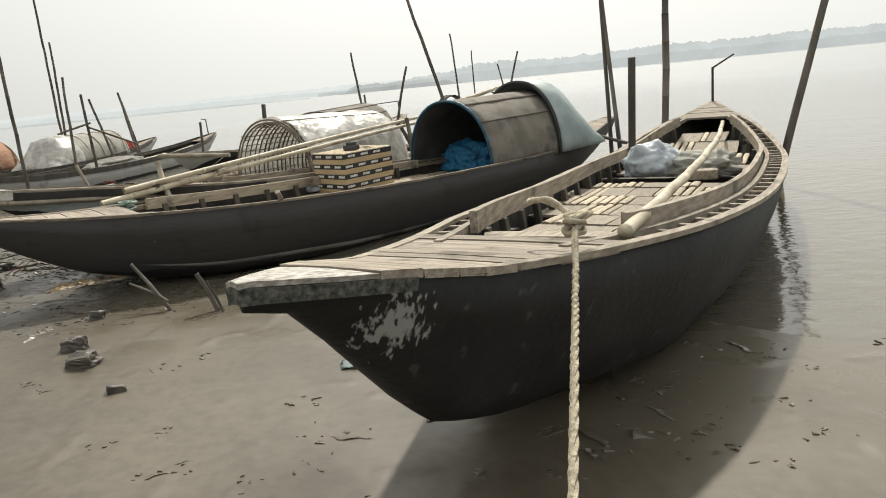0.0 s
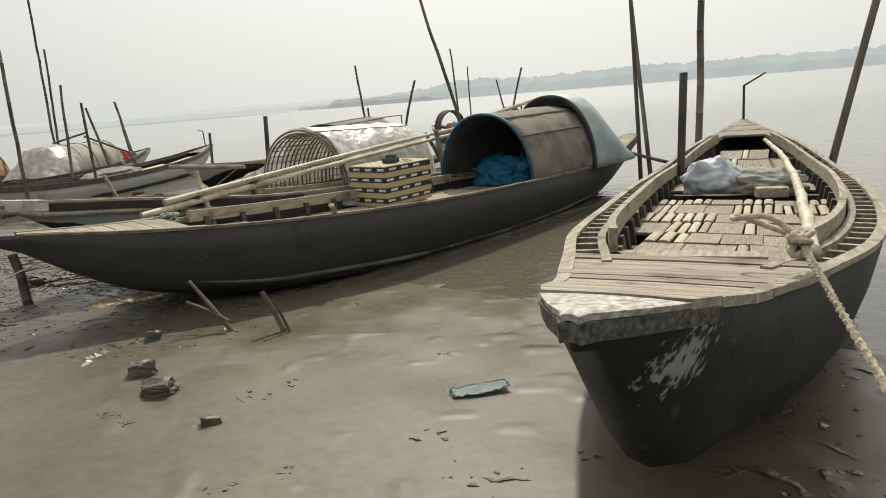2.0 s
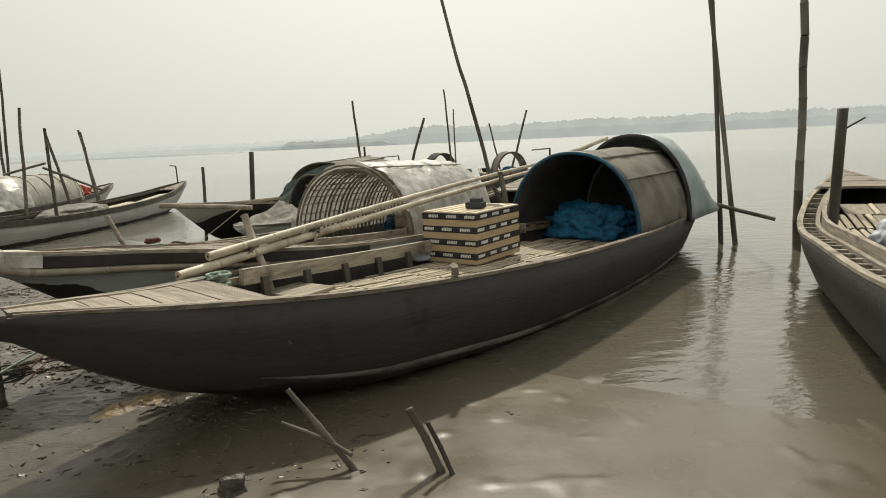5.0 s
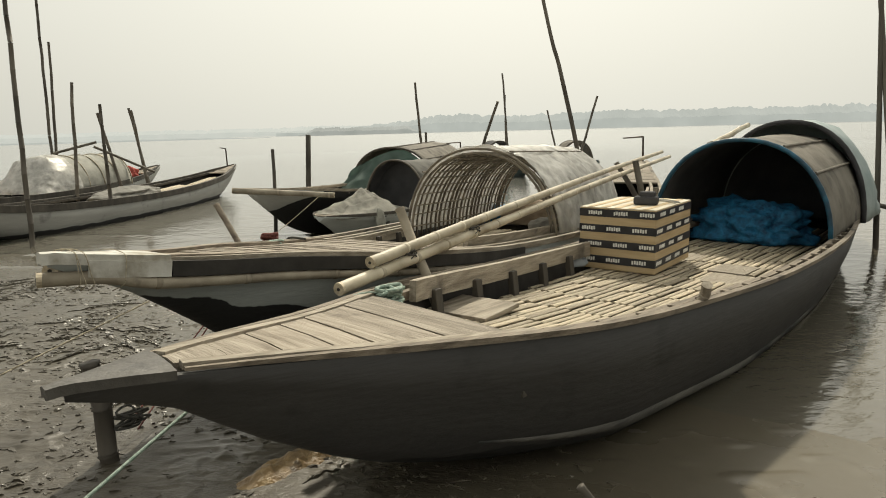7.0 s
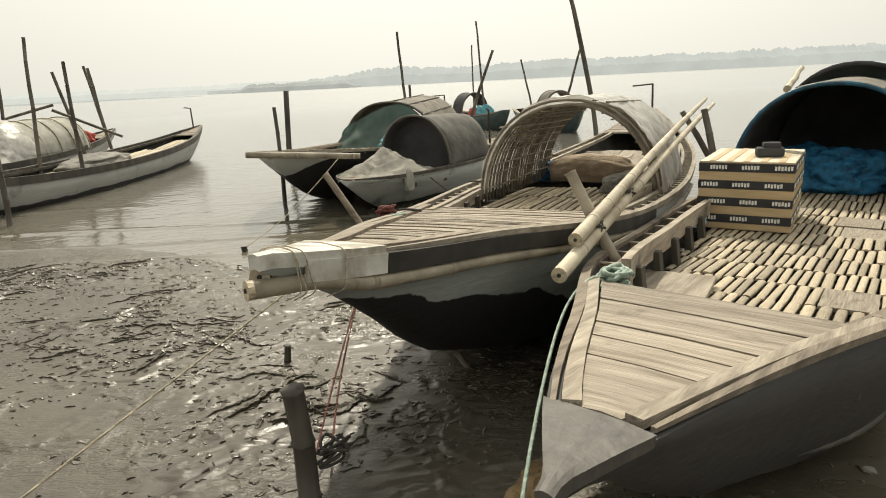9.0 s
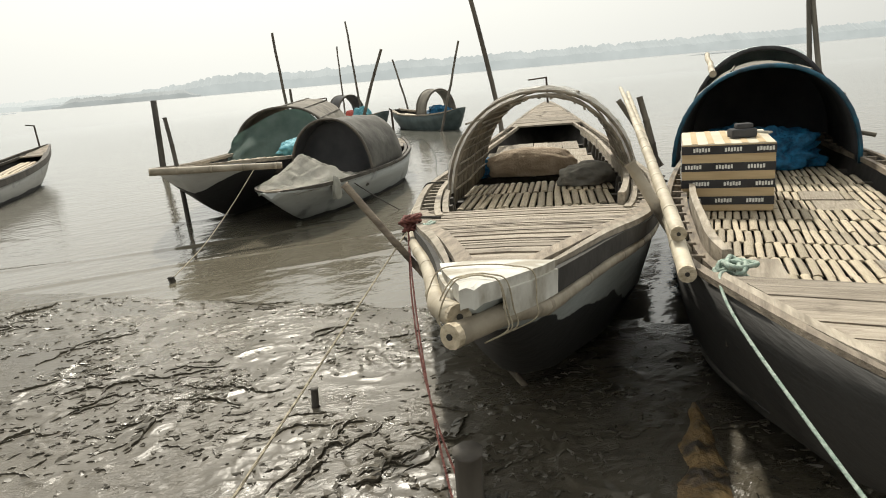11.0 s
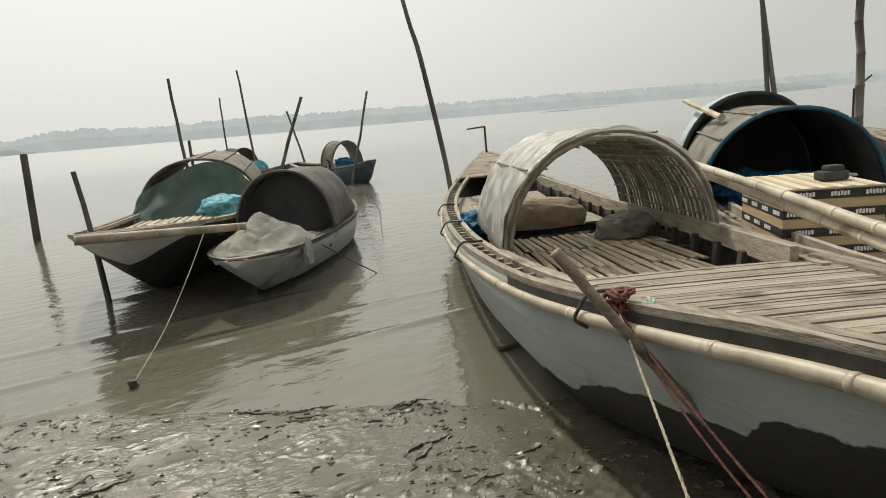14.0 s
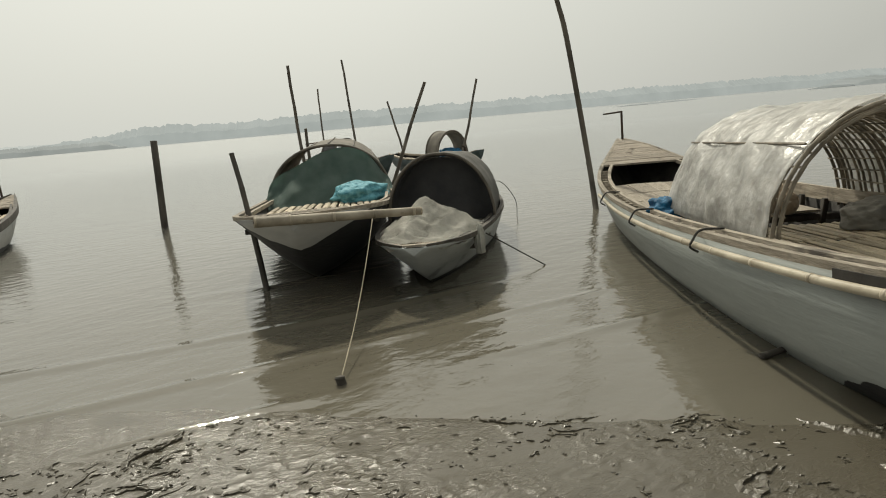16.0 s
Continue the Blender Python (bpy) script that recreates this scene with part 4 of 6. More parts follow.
def between(a, b, n):
    return [tuple(p + (q - p) * i / n for p, q in zip(a, b)) for i in range(n + 1)]


def hoop(bm, st, r, grow=0.0, n=24):
    x, w, h, z0, yc = st
    pts = [(x, yc + y, z) for y, z in arch(w + grow, h + grow, z0, n)]
    rings = []
    for i, p in enumerate(pts):
        t = (Vector(pts[min(i + 1, n)]) - Vector(pts[max(i - 1, 0)])).normalized()
        u = Vector((1, 0, 0))
        v = t.cross(u)
        rings.append([bm.verts.new(Vector(p) + u * a + v * b) for a, b in ring(r, 6)])
    for r0, r1 in zip(rings, rings[1:]):
        for j in range(6):
            bm.faces.new((r0[j], r0[(j + 1) % 6], r1[(j + 1) % 6], r1[j])).smooth = True
    bm.faces.new(rings[0])
    bm.faces.new(rings[-1])
    return bm


def lattice(parent, st0, st1, material, along=26, across=9, r=0.012, grow=-0.03):
    """Split-bamboo lattice of a roof: long strips and hoops, each a part."""
    for k in range(across + 1):
        u = k / across
        st = tuple(p + (q - p) * u for p, q in zip(st0, st1))
        bm = bmesh.new()
        hoop(bm, (st[0] + random.uniform(-0.012, 0.012), *st[1:]), r * random.uniform(0.8, 1.5), grow, 18)
        part("lattice_hoop", bm, material, parent)
    a, b = arch(st0[1] + grow - 0.015, st0[2] + grow - 0.015, 0, along), arch(st1[1] + grow - 0.015, st1[2] + grow - 0.015, 0, along)
    for (y0, z0), (y1, z1) in zip(a[1:-1], b[1:-1]):
        bm = bmesh.new()
        p, q = Vector((st0[0], st0[4] + y0, z0 + st0[3])), Vector((st1[0], st1[4] + y1, z1 + st1[3]))
        jit = [Vector((0, random.uniform(-0.012, 0.012), random.uniform(-0.012, 0.012))) for _ in range(4)]
        sweep(bm, [p + jit[0], p.lerp(q, 0.33) + jit[1], p.lerp(q, 0.66) + jit[2], q + jit[3]], rect(random.uniform(0.014, 0.02), 0.012))
        part("lattice_strip", bm, material, parent)


R = random.Random(11)

# Dark boat beached nearest the bank (A)
A_TAB = [(0, 0.018, 1.3, 1.23), (0.16, 0.11, 1.265, 1.17), (0.5, 0.25, 1.19, 0.8), (0.85, 0.33, 1.1, 0.45), (1.6, 0.54, 0.98, 0.2), (2.6, 0.81, 0.87, 0.02), (4.2, 1.01, 0.73, -0.14), (5.9, 1.07, 0.66, -0.2), (7.6, 1.02, 0.6, -0.16), (9.0, 0.72, 0.76, 0.02), (10.2, 0.3, 0.9, 0.42), (11.05, 0.04, 1.0, 0.8)]
A = Boat("dark tarred wooden boat beached on mud, patched bamboo deck", (-0.48, 1.88), (4.6, 11.68), A_TAB, M_HULL_A, 1.75, 9.5, shift=0.13)
A.sink = 0.14
A.rails(cap=0.06, x0=0.3, h=0.028)
for sd in (1, -1):
    A.coaming(sd, 2.1, 9.3, 0.13)
A.prow(0.34, M_WORN, 0.018, 0.016)
A.prow(0.46, M_SPECK, 0.0, 0.045, 0.008, name="bow_block")
A.planks(0.34, 1.75, 0.15, M_PLANK, R, dz=0.022, inn=0.0)
A.planks(9.6, 10.97, 0.17, M_PLANK, R, dz=0.03)
A.beams([1.85, 2.6, 3.35, 4.1, 4.85, 5.6, 6.6, 7.3, 8.1, 8.9])
A.slats([(1.95, 2.55, -0.45, 0.15), (2.65, 3.25), (3.3, 3.75, -0.5, 0.5), (3.8, 4.35), (4.4, 4.85), (4.9, 5.4), (5.45, 5.75), (6.7, 7.35), (7.4, 8.05), (8.1, 8.7), (8.75, 9.3)], R, width=0.085, boards=0.26, skip=0.0)

# Grey boat with the carton (B)
B_TAB = [(0, 0.014, 1.003, 0.962), (0.3, 0.13, 0.97, 0.83), (0.6, 0.225, 0.927, 0.6), (1.15, 0.39, 0.848, 0.27), (2.0, 0.69, 0.77, 0.02), (3.0, 0.81, 0.69, -0.1), (4.3, 0.91, 0.62, -0.2), (6.0, 0.91, 0.57, -0.22), (7.6, 0.77, 0.53, -0.18), (9.0, 0.56, 0.58, -0.05), (10.0, 0.3, 0.68, 0.2), (10.82, 0.08, 0.8, 0.6)]
B = Boat("grey-black wooden boat with bamboo slat deck and canvas hood", (-4.37, 5.5), (3.22, 13.2), B_TAB, M_HULL_B, 1.75, 9.3, inset=0.13, lead=-0.11)
B.sink = 0.185
B.rails(material=M_RIM, cap=0.042, ribs=0.32, x0=0.3, h=0.026, low=-0.03)
B.coaming(1, 1.95, 6.2, 0.12, up=0.0)
B.planks(0.3, 1.62, 0.15, M_PLANK, R, skew=0.08, inn=0.085, ragged=0.4)
for sd in (1, -1):
    bm = bmesh.new()
    sweep(bm, B.line(sd, 0.31, 1.66, 0.064, 0.014), rect(0.044, 0.022))
    part("margin_plank", bm, M_PLANKL, B.root)
B.strakes(1.5, 9.2, 0.24, M_SCUM)
B.planks(9.4, 10.7, 0.2, M_PLANK, R, dz=0.03)
B.beams([1.65, 2.1, 2.9, 3.7, 4.5, 5.3, 6.1, 7.0, 8.0])
B.slats([(1.7, 2.1, -0.35, 0.5), (2.1, 2.5), (2.5, 2.9), (2.9, 3.3), (3.3, 3.7), (3.7, 4.1), (4.1, 4.5), (4.5, 4.9), (4.9, 5.3), (5.3, 5.7), (5.7, 6.2), (6.2, 7.2), (7.2, 8.2)], R, width=0.058, inn=0.2, skip=0.0, boards=0.02)
B.prow(0.29, M_CAP_B, 0.016, 0.03, 0.006, slant=0.02, x0=-0.05)

# White boat with the open awning (C)
C_TAB = [(0, 0.012, 1.155, 1.125), (0.3, 0.125, 1.1, 0.97), (0.7, 0.238, 1.04, 0.69), (1.1, 0.36, 0.99, 0.4), (2.0, 0.63, 0.85, 0.08), (3.0, 0.85, 0.73, -0.1), (4.5, 1.03, 0.63, -0.2), (6.5, 1.07, 0.51, -0.26), (8.5, 1.01, 0.48, -0.22), (10.2, 0.77, 0.55, -0.1), (11.5, 0.33, 0.8, 0.25), (12.45, 0.06, 0.9, 0.7)]
C = Boat("white-painted wooden boat with bamboo fenders and open awning", (-4.81, 6.45), (1.64, 17.1), C_TAB, M_HULL_C, 2.75, 10.4, inset=0.17, shift=-0.08, lead=0.1, reach=2.5)
C.sink = 0.13
C.rails(cap=0.05, ribs=0.22, x0=0.47)
C.coaming(1, 2.75, 4.2, 0.1, up=-0.03)
C.coaming(-1, 2.75, 9.8, 0.13, up=0.03)
C.planks(0.46, 2.8, 0.066, M_PLANK, R, inn=0.09, ragged=0.4, gap=(0.003, 0.008))
C.planks(10.5, 12.3, 0.2, M_PLANK, R, dz=0.03)
C.beams([2.9, 3.7, 4.7, 5.7, 6.6, 7.6, 8.6, 9.6])
C.slats([(2.86, 3.85), (3.85, 4.75), (4.75, 5.65)], R, width=0.066, inn=0.3, skip=0.0)
C.slats([(6.5, 7.3), (7.3, 8.1), (8.1, 8.9), (8.9, 9.7)], R, boards=1.0, inn=0.32, skip=0.03)
C.prow(0.46, M_WHITEPAINT, 0.034, 0.05, 0.008, slant=0.0, x0=-0.03)
for sd in (1, -1):
    bm = bmesh.new()
    sweep(bm, C.line(sd, 0.47, 2.85, 0.075, 0.022), rect(0.06, 0.022))
    part("margin_plank", bm, M_RIM, C.root)
    bm = bmesh.new()
    sweep(bm, C.line(sd, 0.13, 0.455, -0.006, -0.032), rect(0.02, 0.075))
    part("bow_strake", bm, M_WHITEPAINT, C.root, "white painted strake at the bow")
    bm = bmesh.new()
    sweep(bm, C.line(sd, 0.46, 3.2, -0.006, -0.032), rect(0.02, 0.075))
    part("rub_rail", bm, M_INSIDE, C.root, "dark tarred strake below the rail")

# Boats afloat behind (D, E)
D_TAB = [(0, 0.12, 0.86, 0.74), (0.25, 0.42, 0.84, 0.55), (0.8, 0.66, 0.78, 0.2), (1.8, 0.86, 0.68, -0.1), (3.2, 1.0, 0.58, -0.25), (5.5, 1.02, 0.5, -0.3), (8.0, 0.9, 0.5, -0.26), (9.8, 0.5, 0.62, 0.0), (11.0, 0.08, 0.8, 0.5)]
D = Boat("black and white wooden boat with green tarpaulin hood, afloat", (-5.62, 13.35), (-1.6, 23.55), D_TAB, M_HULL_D, 1.5, 9.6, inset=0.13, vee=0.4)
D.sink = 0.1
D.rails(ribs=0.4)
D.planks(0.1, 1.5, 0.16, M_PLANK, R)
D.planks(9.7, 10.9, 0.2, M_PLANK, R)
D.beams([1.7, 2.6, 3.6, 4.8, 6.0, 7.5])
D.slats([(1.6, 2.6), (2.6, 3.6), (3.6, 4.8), (4.8, 6.4), (6.4, 8.0)], R, width=0.1, inn=0.18)
E_TAB = [(0, 0.1, 0.47, 0.4), (0.18, 0.3, 0.465, 0.28), (0.45, 0.45, 0.45, 0.1), (1.0, 0.57, 0.43, -0.12), (2.0, 0.66, 0.4, -0.26), (3.2, 0.66, 0.38, -0.26), (4.2, 0.5, 0.41, -0.15), (4.8, 0.28, 0.46, 0.05), (5.2, 0.06, 0.52, 0.3)]
E_ = Boat("small pale wooden boat with dark canvas hood, afloat", (-4.66, 13.0), (-1.63, 17.22), E_TAB, M_HULL_E, 0.7, 4.5, inset=0.09, vee=0.55)
E_.sink = 0.1
E_.rails(cap=0.045, ribs=0.2, material=M_DARKWOOD)
E_.planks(0.05, 0.75, 0.14, M_PLANK, R)
E_.planks(4.55, 5.15, 0.14, M_PLANK, R)
E_.beams([1.0, 1.8, 2.6, 3.4, 4.2])
E_.slats([(0.8, 1.6), (1.6, 2.4), (2.4, 3.2), (3.2, 3.9), (3.9, 4.6)], R, width=0.09, inn=0.14)

# Boats further off (F, F2, G)
F_TAB = [(0, 0.05, 0.75, 0.62), (0.8, 0.3, 0.62, 0.15), (2.0, 0.6, 0.48, -0.15), (4.0, 0.85, 0.38, -0.3), (6.5, 0.9, 0.36, -0.3), (9.0, 0.6, 0.45, -0.1), (11.0, 0.08, 0.7, 0.5)]
Fb = Boat("long weathered white and black wooden boat, afloat", (-8.82, 24.5), (-10.95, 13.7), F_TAB, M_HULL_F, 1.2, 9.6, inset=0.12)
Fb.sink = 0.12
Fb.rails(cap=0.07, ribs=0.5, material=M_DARKWOOD, h=0.13)
Fb.planks(0.05, 1.2, 0.2, M_PLANK, R)
Fb.beams([1.5, 2.5, 3.5, 4.5, 5.5, 6.5, 7.5, 8.5])
Fb.slats([(1.3, 2.6), (2.6, 4.0), (4.0, 5.5), (5.5, 7.0), (7.0, 8.5)], R, width=0.12, inn=0.18)
F2 = Boat("weathered wooden boat with plastic-covered hood, afloat", (-11.6, 25.6), (-13.6, 15.0), F_TAB, M_HULL_F, 1.2, 9.6, inset=0.12)
F2.sink = 0.12
F2.rails(cap=0.07, ribs=0.6, material=M_DARKWOOD, h=0.13)
F2.planks(0.05, 1.2, 0.2, M_PLANK, R)
F2.beams([2.5, 4.5, 6.5, 8.5])
F2.slats([(1.3, 3.0), (3.0, 5.0), (5.0, 7.0), (7.0, 8.5)], R, width=0.14, inn=0.18)
G_TAB = [(0, 0.12, 0.62, 0.4), (0.5, 0.4, 0.5, -0.1), (1.6, 0.62, 0.42, -0.25), (3.0, 0.6, 0.42, -0.25), (4.2, 0.3, 0.5, 0.0), (5.0, 0.06, 0.62, 0.4)]
G1 = Boat("small dark green boat with open hoop awning, afloat", (2.45, 23.5), (1.7, 28.0), G_TAB, M_HULL_G, 0.7, 4.2, inset=0.1)
G2 = Boat("small grey-green boat loaded with bright goods, afloat", (0.85, 26.2), (-0.6, 30.6), G_TAB, M_HULL_G, 0.7, 4.2, inset=0.1)
for g in (G1, G2):
    g.sink = 0.1
    g.rails(cap=0.06, ribs=0.5)
    g.planks(0.05, 0.7, 0.2, M_PLANK, R)
    g.beams([1.2, 2.2, 3.2])
    g.slats([(0.8, 1.8), (1.8, 2.9), (2.9, 4.0)], R, width=0.14, inn=0.16)


# ---- roofs over the boats ----
def hoods():
    # open awning on the white boat
    s0, s1 = (4.15, 0.8, 0.92, 0.54, 0.02), (6.45, 0.8, 0.93, 0.44, -0.03)
    aw = empty("awning", C.M, "open barrel awning of bamboo lattice under silvery sheet", "awning")
    lattice(aw, s0, s1, M_LATTICE, along=24, across=24, r=0.01)
    for u, r in ((0.0, 0.014), (0.98, 0.012)):
        st = tuple(p + (q - p) * u for p, q in zip(s0, s1))
        bm = bmesh.new()
        hoop(bm, st, r, 0.012)
        part("hoop", bm, M_LATTICE, aw)
    bm = bmesh.new()
    vault(bm, between((4.18, 0.835, 0.955, 0.54, 0.02), (6.47, 0.83, 0.965, 0.44, -0.03), 34), 0.004, 60, wob=0.03, seed=4, a0=1, a1=59)
    part("cover_sheet", bm, M_SHEET, aw, "crinkled silvery plastic sheet")
    for k in (12, 24):
        a, b = arch(0.85, 0.97, 0.54, 32)[k - 4], arch(0.845, 0.98, 0.44, 32)[k - 4]
        bm = bmesh.new()
        tube(bm, [(s0[0], 0.02 + a[0], a[1]), (s1[0], -0.03 + b[0], b[1])], 0.009, n=6)
        part("batten", bm, M_LATTICE, aw)

    # canvas hood on the grey boat
    f0, f1 = (6.35, 0.87, 1.0, 0.49, 0.12), (8.2, 0.8, 1.0, 0.5, 0.08)
    hd = empty("boat_hood", B.M, "grey canvas barrel hood with blue plastic edging", "hood")
    bm = bmesh.new()
    vault(bm, between(f0, f1, 14), 0.012, 36, wob=0.016, seed=9)
    part("canvas_cover", bm, M_TARP_GREY, hd)
    # Dark inner skin standing in for the shade inside the hood.
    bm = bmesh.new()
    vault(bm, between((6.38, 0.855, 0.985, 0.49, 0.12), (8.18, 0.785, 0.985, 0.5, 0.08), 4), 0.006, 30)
    part("lining", bm, M_DARKCLOTH, hd, "dark inner skin with the hood's shade in its colour")
    bm = bmesh.new()
    hoop(bm, (6.34, 0.865, 0.995, 0.49, 0.12), 0.024)
    part("edging", bm, M_TRIM_BLUE, hd, "crumpled blue plastic edging")
    for k in (9, 14, 23, 28):
        a, b = arch(0.885, 1.015, 0.49, 36)[k], arch(0.815, 1.015, 0.5, 36)[k]
        bm = bmesh.new()
        tube(bm, [(f0[0] + 0.02, 0.12 + a[0], a[1]), (f1[0], 0.08 + b[0], b[1])], 0.014, n=6)
        part("batten", bm, M_TARP_GREY, hd)
    bm = bmesh.new()
    vault(bm, between((8.0, 0.84, 1.15, 0.5, 0.08), (8.35, 0.86, 1.17, 0.5, 0.06), 4) + between((8.5, 0.84, 1.12, 0.5, 0.05), (9.35, 0.74, 0.2, 0.5, 0.0), 9), 0.01, 32, wob=0.03, seed=2)
    part("rear_tarpaulin", bm, M_TARP_BLUE, hd, "faded blue-green tarpaulin hanging at the rear")
    bm = bmesh.new()
    hoop(bm, (7.99, 0.84, 1.15, 0.5, 0.08), 0.03)
    part("rear_hoop", bm, M_DARKCLOTH, hd)
    # Dark sheet added across the rear so the hood's inside stays dark.
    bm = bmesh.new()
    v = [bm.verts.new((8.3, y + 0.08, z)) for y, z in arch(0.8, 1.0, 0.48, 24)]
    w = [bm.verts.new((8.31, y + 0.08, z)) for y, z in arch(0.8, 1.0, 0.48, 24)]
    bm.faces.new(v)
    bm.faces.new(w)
    part("rear_dark_sheet", bm, M_DARKCLOTH, hd)
    bm = bmesh.new()
    bamboo(bm, (7.0, 0.62, 1.42), (8.6, 0.72, 1.62), 0.035, 0.03)
    part("ridge_bamboo", bm, M_BAMBOO, hd)

    # green hood on the boat afloat
    g0, g1 = (5.2, 0.98, 0.88, 0.42, 0.0), (8.2, 0.92, 0.94, 0.42, 0.0)
    gh = empty("boat_hood", D.M, "weathered barrel hood with green tarpaulin front", "hood")
    bm = bmesh.new()
    vault(bm, between(g0, g1, 12), 0.015, 30, wob=0.02, seed=6)
    part("canvas_cover", bm, M_TARP_GREY, gh)
    bm = bmesh.new()
    n, rows = 40, []
    for j in range(19):
        v = j / 18
        back = 0
        row = []
        for i in range(n + 1):
            u = i / n * 2 - 1
            y, z1 = arch(1.03, 0.93, 0.42, n)[n - i]
            gap = 0.2 * math.exp(-((u - 0.3) / 0.34) ** 2) + 0.12 * math.exp(-((u + 0.62) / 0.13) ** 2) + 0.03
            z = 0.4 + (z1 - gap * (1 if back == 0 else 0.0) - 0.4) * v
            fold = 0.11 * noise.noise(Vector((u * 2.4, v * 2.2, 1))) + 0.085 * math.sin(u * 11 + 3 * v + 2 * noise.noise(Vector((u * 2, v * 2, 8)))) * (1 - 0.4 * v) + 0.05 * noise.noise(Vector((u * 9, v * 4, 5)))
            row.append(bm.verts.new((5.04 - 0.62 * (1 - v) ** 1.2 + fold * (1 if back == 0 else 0.3) + back, y * (1 + 0.04 * (1 - v)), z)))
        rows.append(row)
    for r0, r1 in zip(rows, rows[1:]):
        for j in range(n):
            bm.faces.new((r0[j], r0[j + 1], r1[j + 1], r1[j])).smooth = True
    bmesh.ops.solidify(bm, geom=bm.faces[:], thickness=0.008)
    part("front_tarpaulin", bm, M_TARP_GREEN, gh, "sagging dull green tarpaulin")
    bm = bmesh.new()
    hoop(bm, g0, 0.025, 0.01)
    part("hoop", bm, M_POLE, gh)
    for k in (8, 12, 16, 20, 24):
        a, b = arch(0.995, 0.895, 0.42, 30)[k - 1], arch(0.935, 0.955, 0.42, 30)[k - 1]
        bm = bmesh.new()
        tube(bm, [(5.22, a[0], a[1]), (8.2, b[0], b[1])], 0.014, n=6)
        part("batten", bm, M_POLE, gh)

    # dark hood on the small boat
    e0, e1 = (1.85, 0.62, 0.8, 0.38, 0.0), (3.4, 0.6, 0.76, 0.36, 0.0)
    eh = empty("boat_hood", E_.M, "dark canvas barrel hood with grey outer strips", "hood")
    bm = bmesh.new()
    vault(bm, between(e0, e1, 10), 0.014, 30, wob=0.03, seed=12)
    part("canvas_cover", bm, M_TARP_DARK, eh)
    # Near-black skin: the hood's inner shade is put into its colour.
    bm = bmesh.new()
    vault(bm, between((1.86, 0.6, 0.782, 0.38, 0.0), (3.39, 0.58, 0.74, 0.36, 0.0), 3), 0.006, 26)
    part("lining", bm, M_DARKCLOTH, eh, "dark inner skin with the hood's shade in its colour")
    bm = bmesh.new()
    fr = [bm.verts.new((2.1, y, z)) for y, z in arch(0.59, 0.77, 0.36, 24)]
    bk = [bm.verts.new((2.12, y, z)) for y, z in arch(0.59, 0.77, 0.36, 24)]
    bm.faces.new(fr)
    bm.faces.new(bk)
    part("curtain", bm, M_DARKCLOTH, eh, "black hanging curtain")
    bm = bmesh.new()
    hoop(bm, e0, 0.02, 0.008)
    part("hoop", bm, M_POLE, eh)

    # hoop awnings on the boats further off
    for g, x0, x1, mt in ((G1, 1.3, 1.9, M_TARP_GREY), (G2, 2.2, 2.9, M_DARKCLOTH)):
        gg = empty("awning", g.M, "small open hoop awning of worn canvas", "awning")
        bm = bmesh.new()
        vault(bm, between((x0, 0.56, 0.78, 0.4, 0), (x1, 0.56, 0.8, 0.4, 0), 4), 0.03, 24, wob=0.02, seed=3)
        part("cover_sheet", bm, mt, gg)
        for x in (x0, x1):
            bm = bmesh.new()
            hoop(bm, (x, 0.56, 0.79, 0.4, 0), 0.025, 0.01)
            part("hoop", bm, M_POLE, gg)
    # hoods at the left of the river
    fh = empty("boat_hood", F2.M, "barrel hood of pale matting with plastic sheet end", "hood")
    bm = bmesh.new()
    vault(bm, between((2.6, 0.72, 0.85, 0.38, 0), (5.3, 0.78, 0.9, 0.36, 0), 10), 0.02, 26, wob=0.02, seed=21)
    part("matting_cover", bm, M_CLOTH, fh)
    for x in (2.7, 3.3, 3.9, 4.5, 5.0):
        bm = bmesh.new()
        hoop(bm, (x, 0.75, 0.88, 0.37, 0), 0.016, 0.012)
        part("hoop", bm, M_SLAT, fh)
    bm = bmesh.new()
    vault(bm, between((4.9, 0.82, 0.94, 0.36, 0), (5.5, 0.84, 0.96, 0.3, 0), 3) + between((5.6, 0.82, 0.85, 0.3, 0), (6.2, 0.9, 0.12, 0.3, 0), 5), 0.01, 26, wob=0.06, seed=8)
    part("end_sheet", bm, M_SHEET, fh, "silvery plastic sheet end")
    oh = empty("boat_hood", F2.M @ pose(0.6, -2.2, 0), "barrel hood of orange-brown matting on hoops", "hood")
    bm = bmesh.new()
    vault(bm, between((4.6, 0.8, 0.9, 0.4, 0), (8.4, 0.85, 0.9, 0.36, 0), 8), 0.02, 26, wob=0.02, seed=31)
    part("matting_cover", bm, M_ORANGE, oh)
    for x in (4.6, 5.3, 6.0, 6.7, 7.4, 8.2):
        bm = bmesh.new()
        hoop(bm, (x, 0.83, 0.91, 0.38, 0), 0.018, 0.012)
        part("hoop", bm, M_SLAT, oh)


hoods()
F3 = Boat("weathered wooden boat with orange-brown matting hood, afloat", tuple((F2.M @ Vector((0.6, -2.2, 0)))[:2]), tuple((F2.M @ Vector((11.2, -2.2, 0)))[:2]), F_TAB, M_HULL_F, 1.2, 9.6, inset=0.12)
F3.sink = 0.12
F3.rails(cap=0.09, inner=False, material=M_DARKWOOD)
F3.planks(0.05, 1.2, 0.3, M_PLANK, R)
F3.beams([2.5, 4.5, 6.5])
F3.slats([(1.3, 3.0), (3.0, 5.0), (5.0, 7.0)], R, width=0.2, inn=0.18)


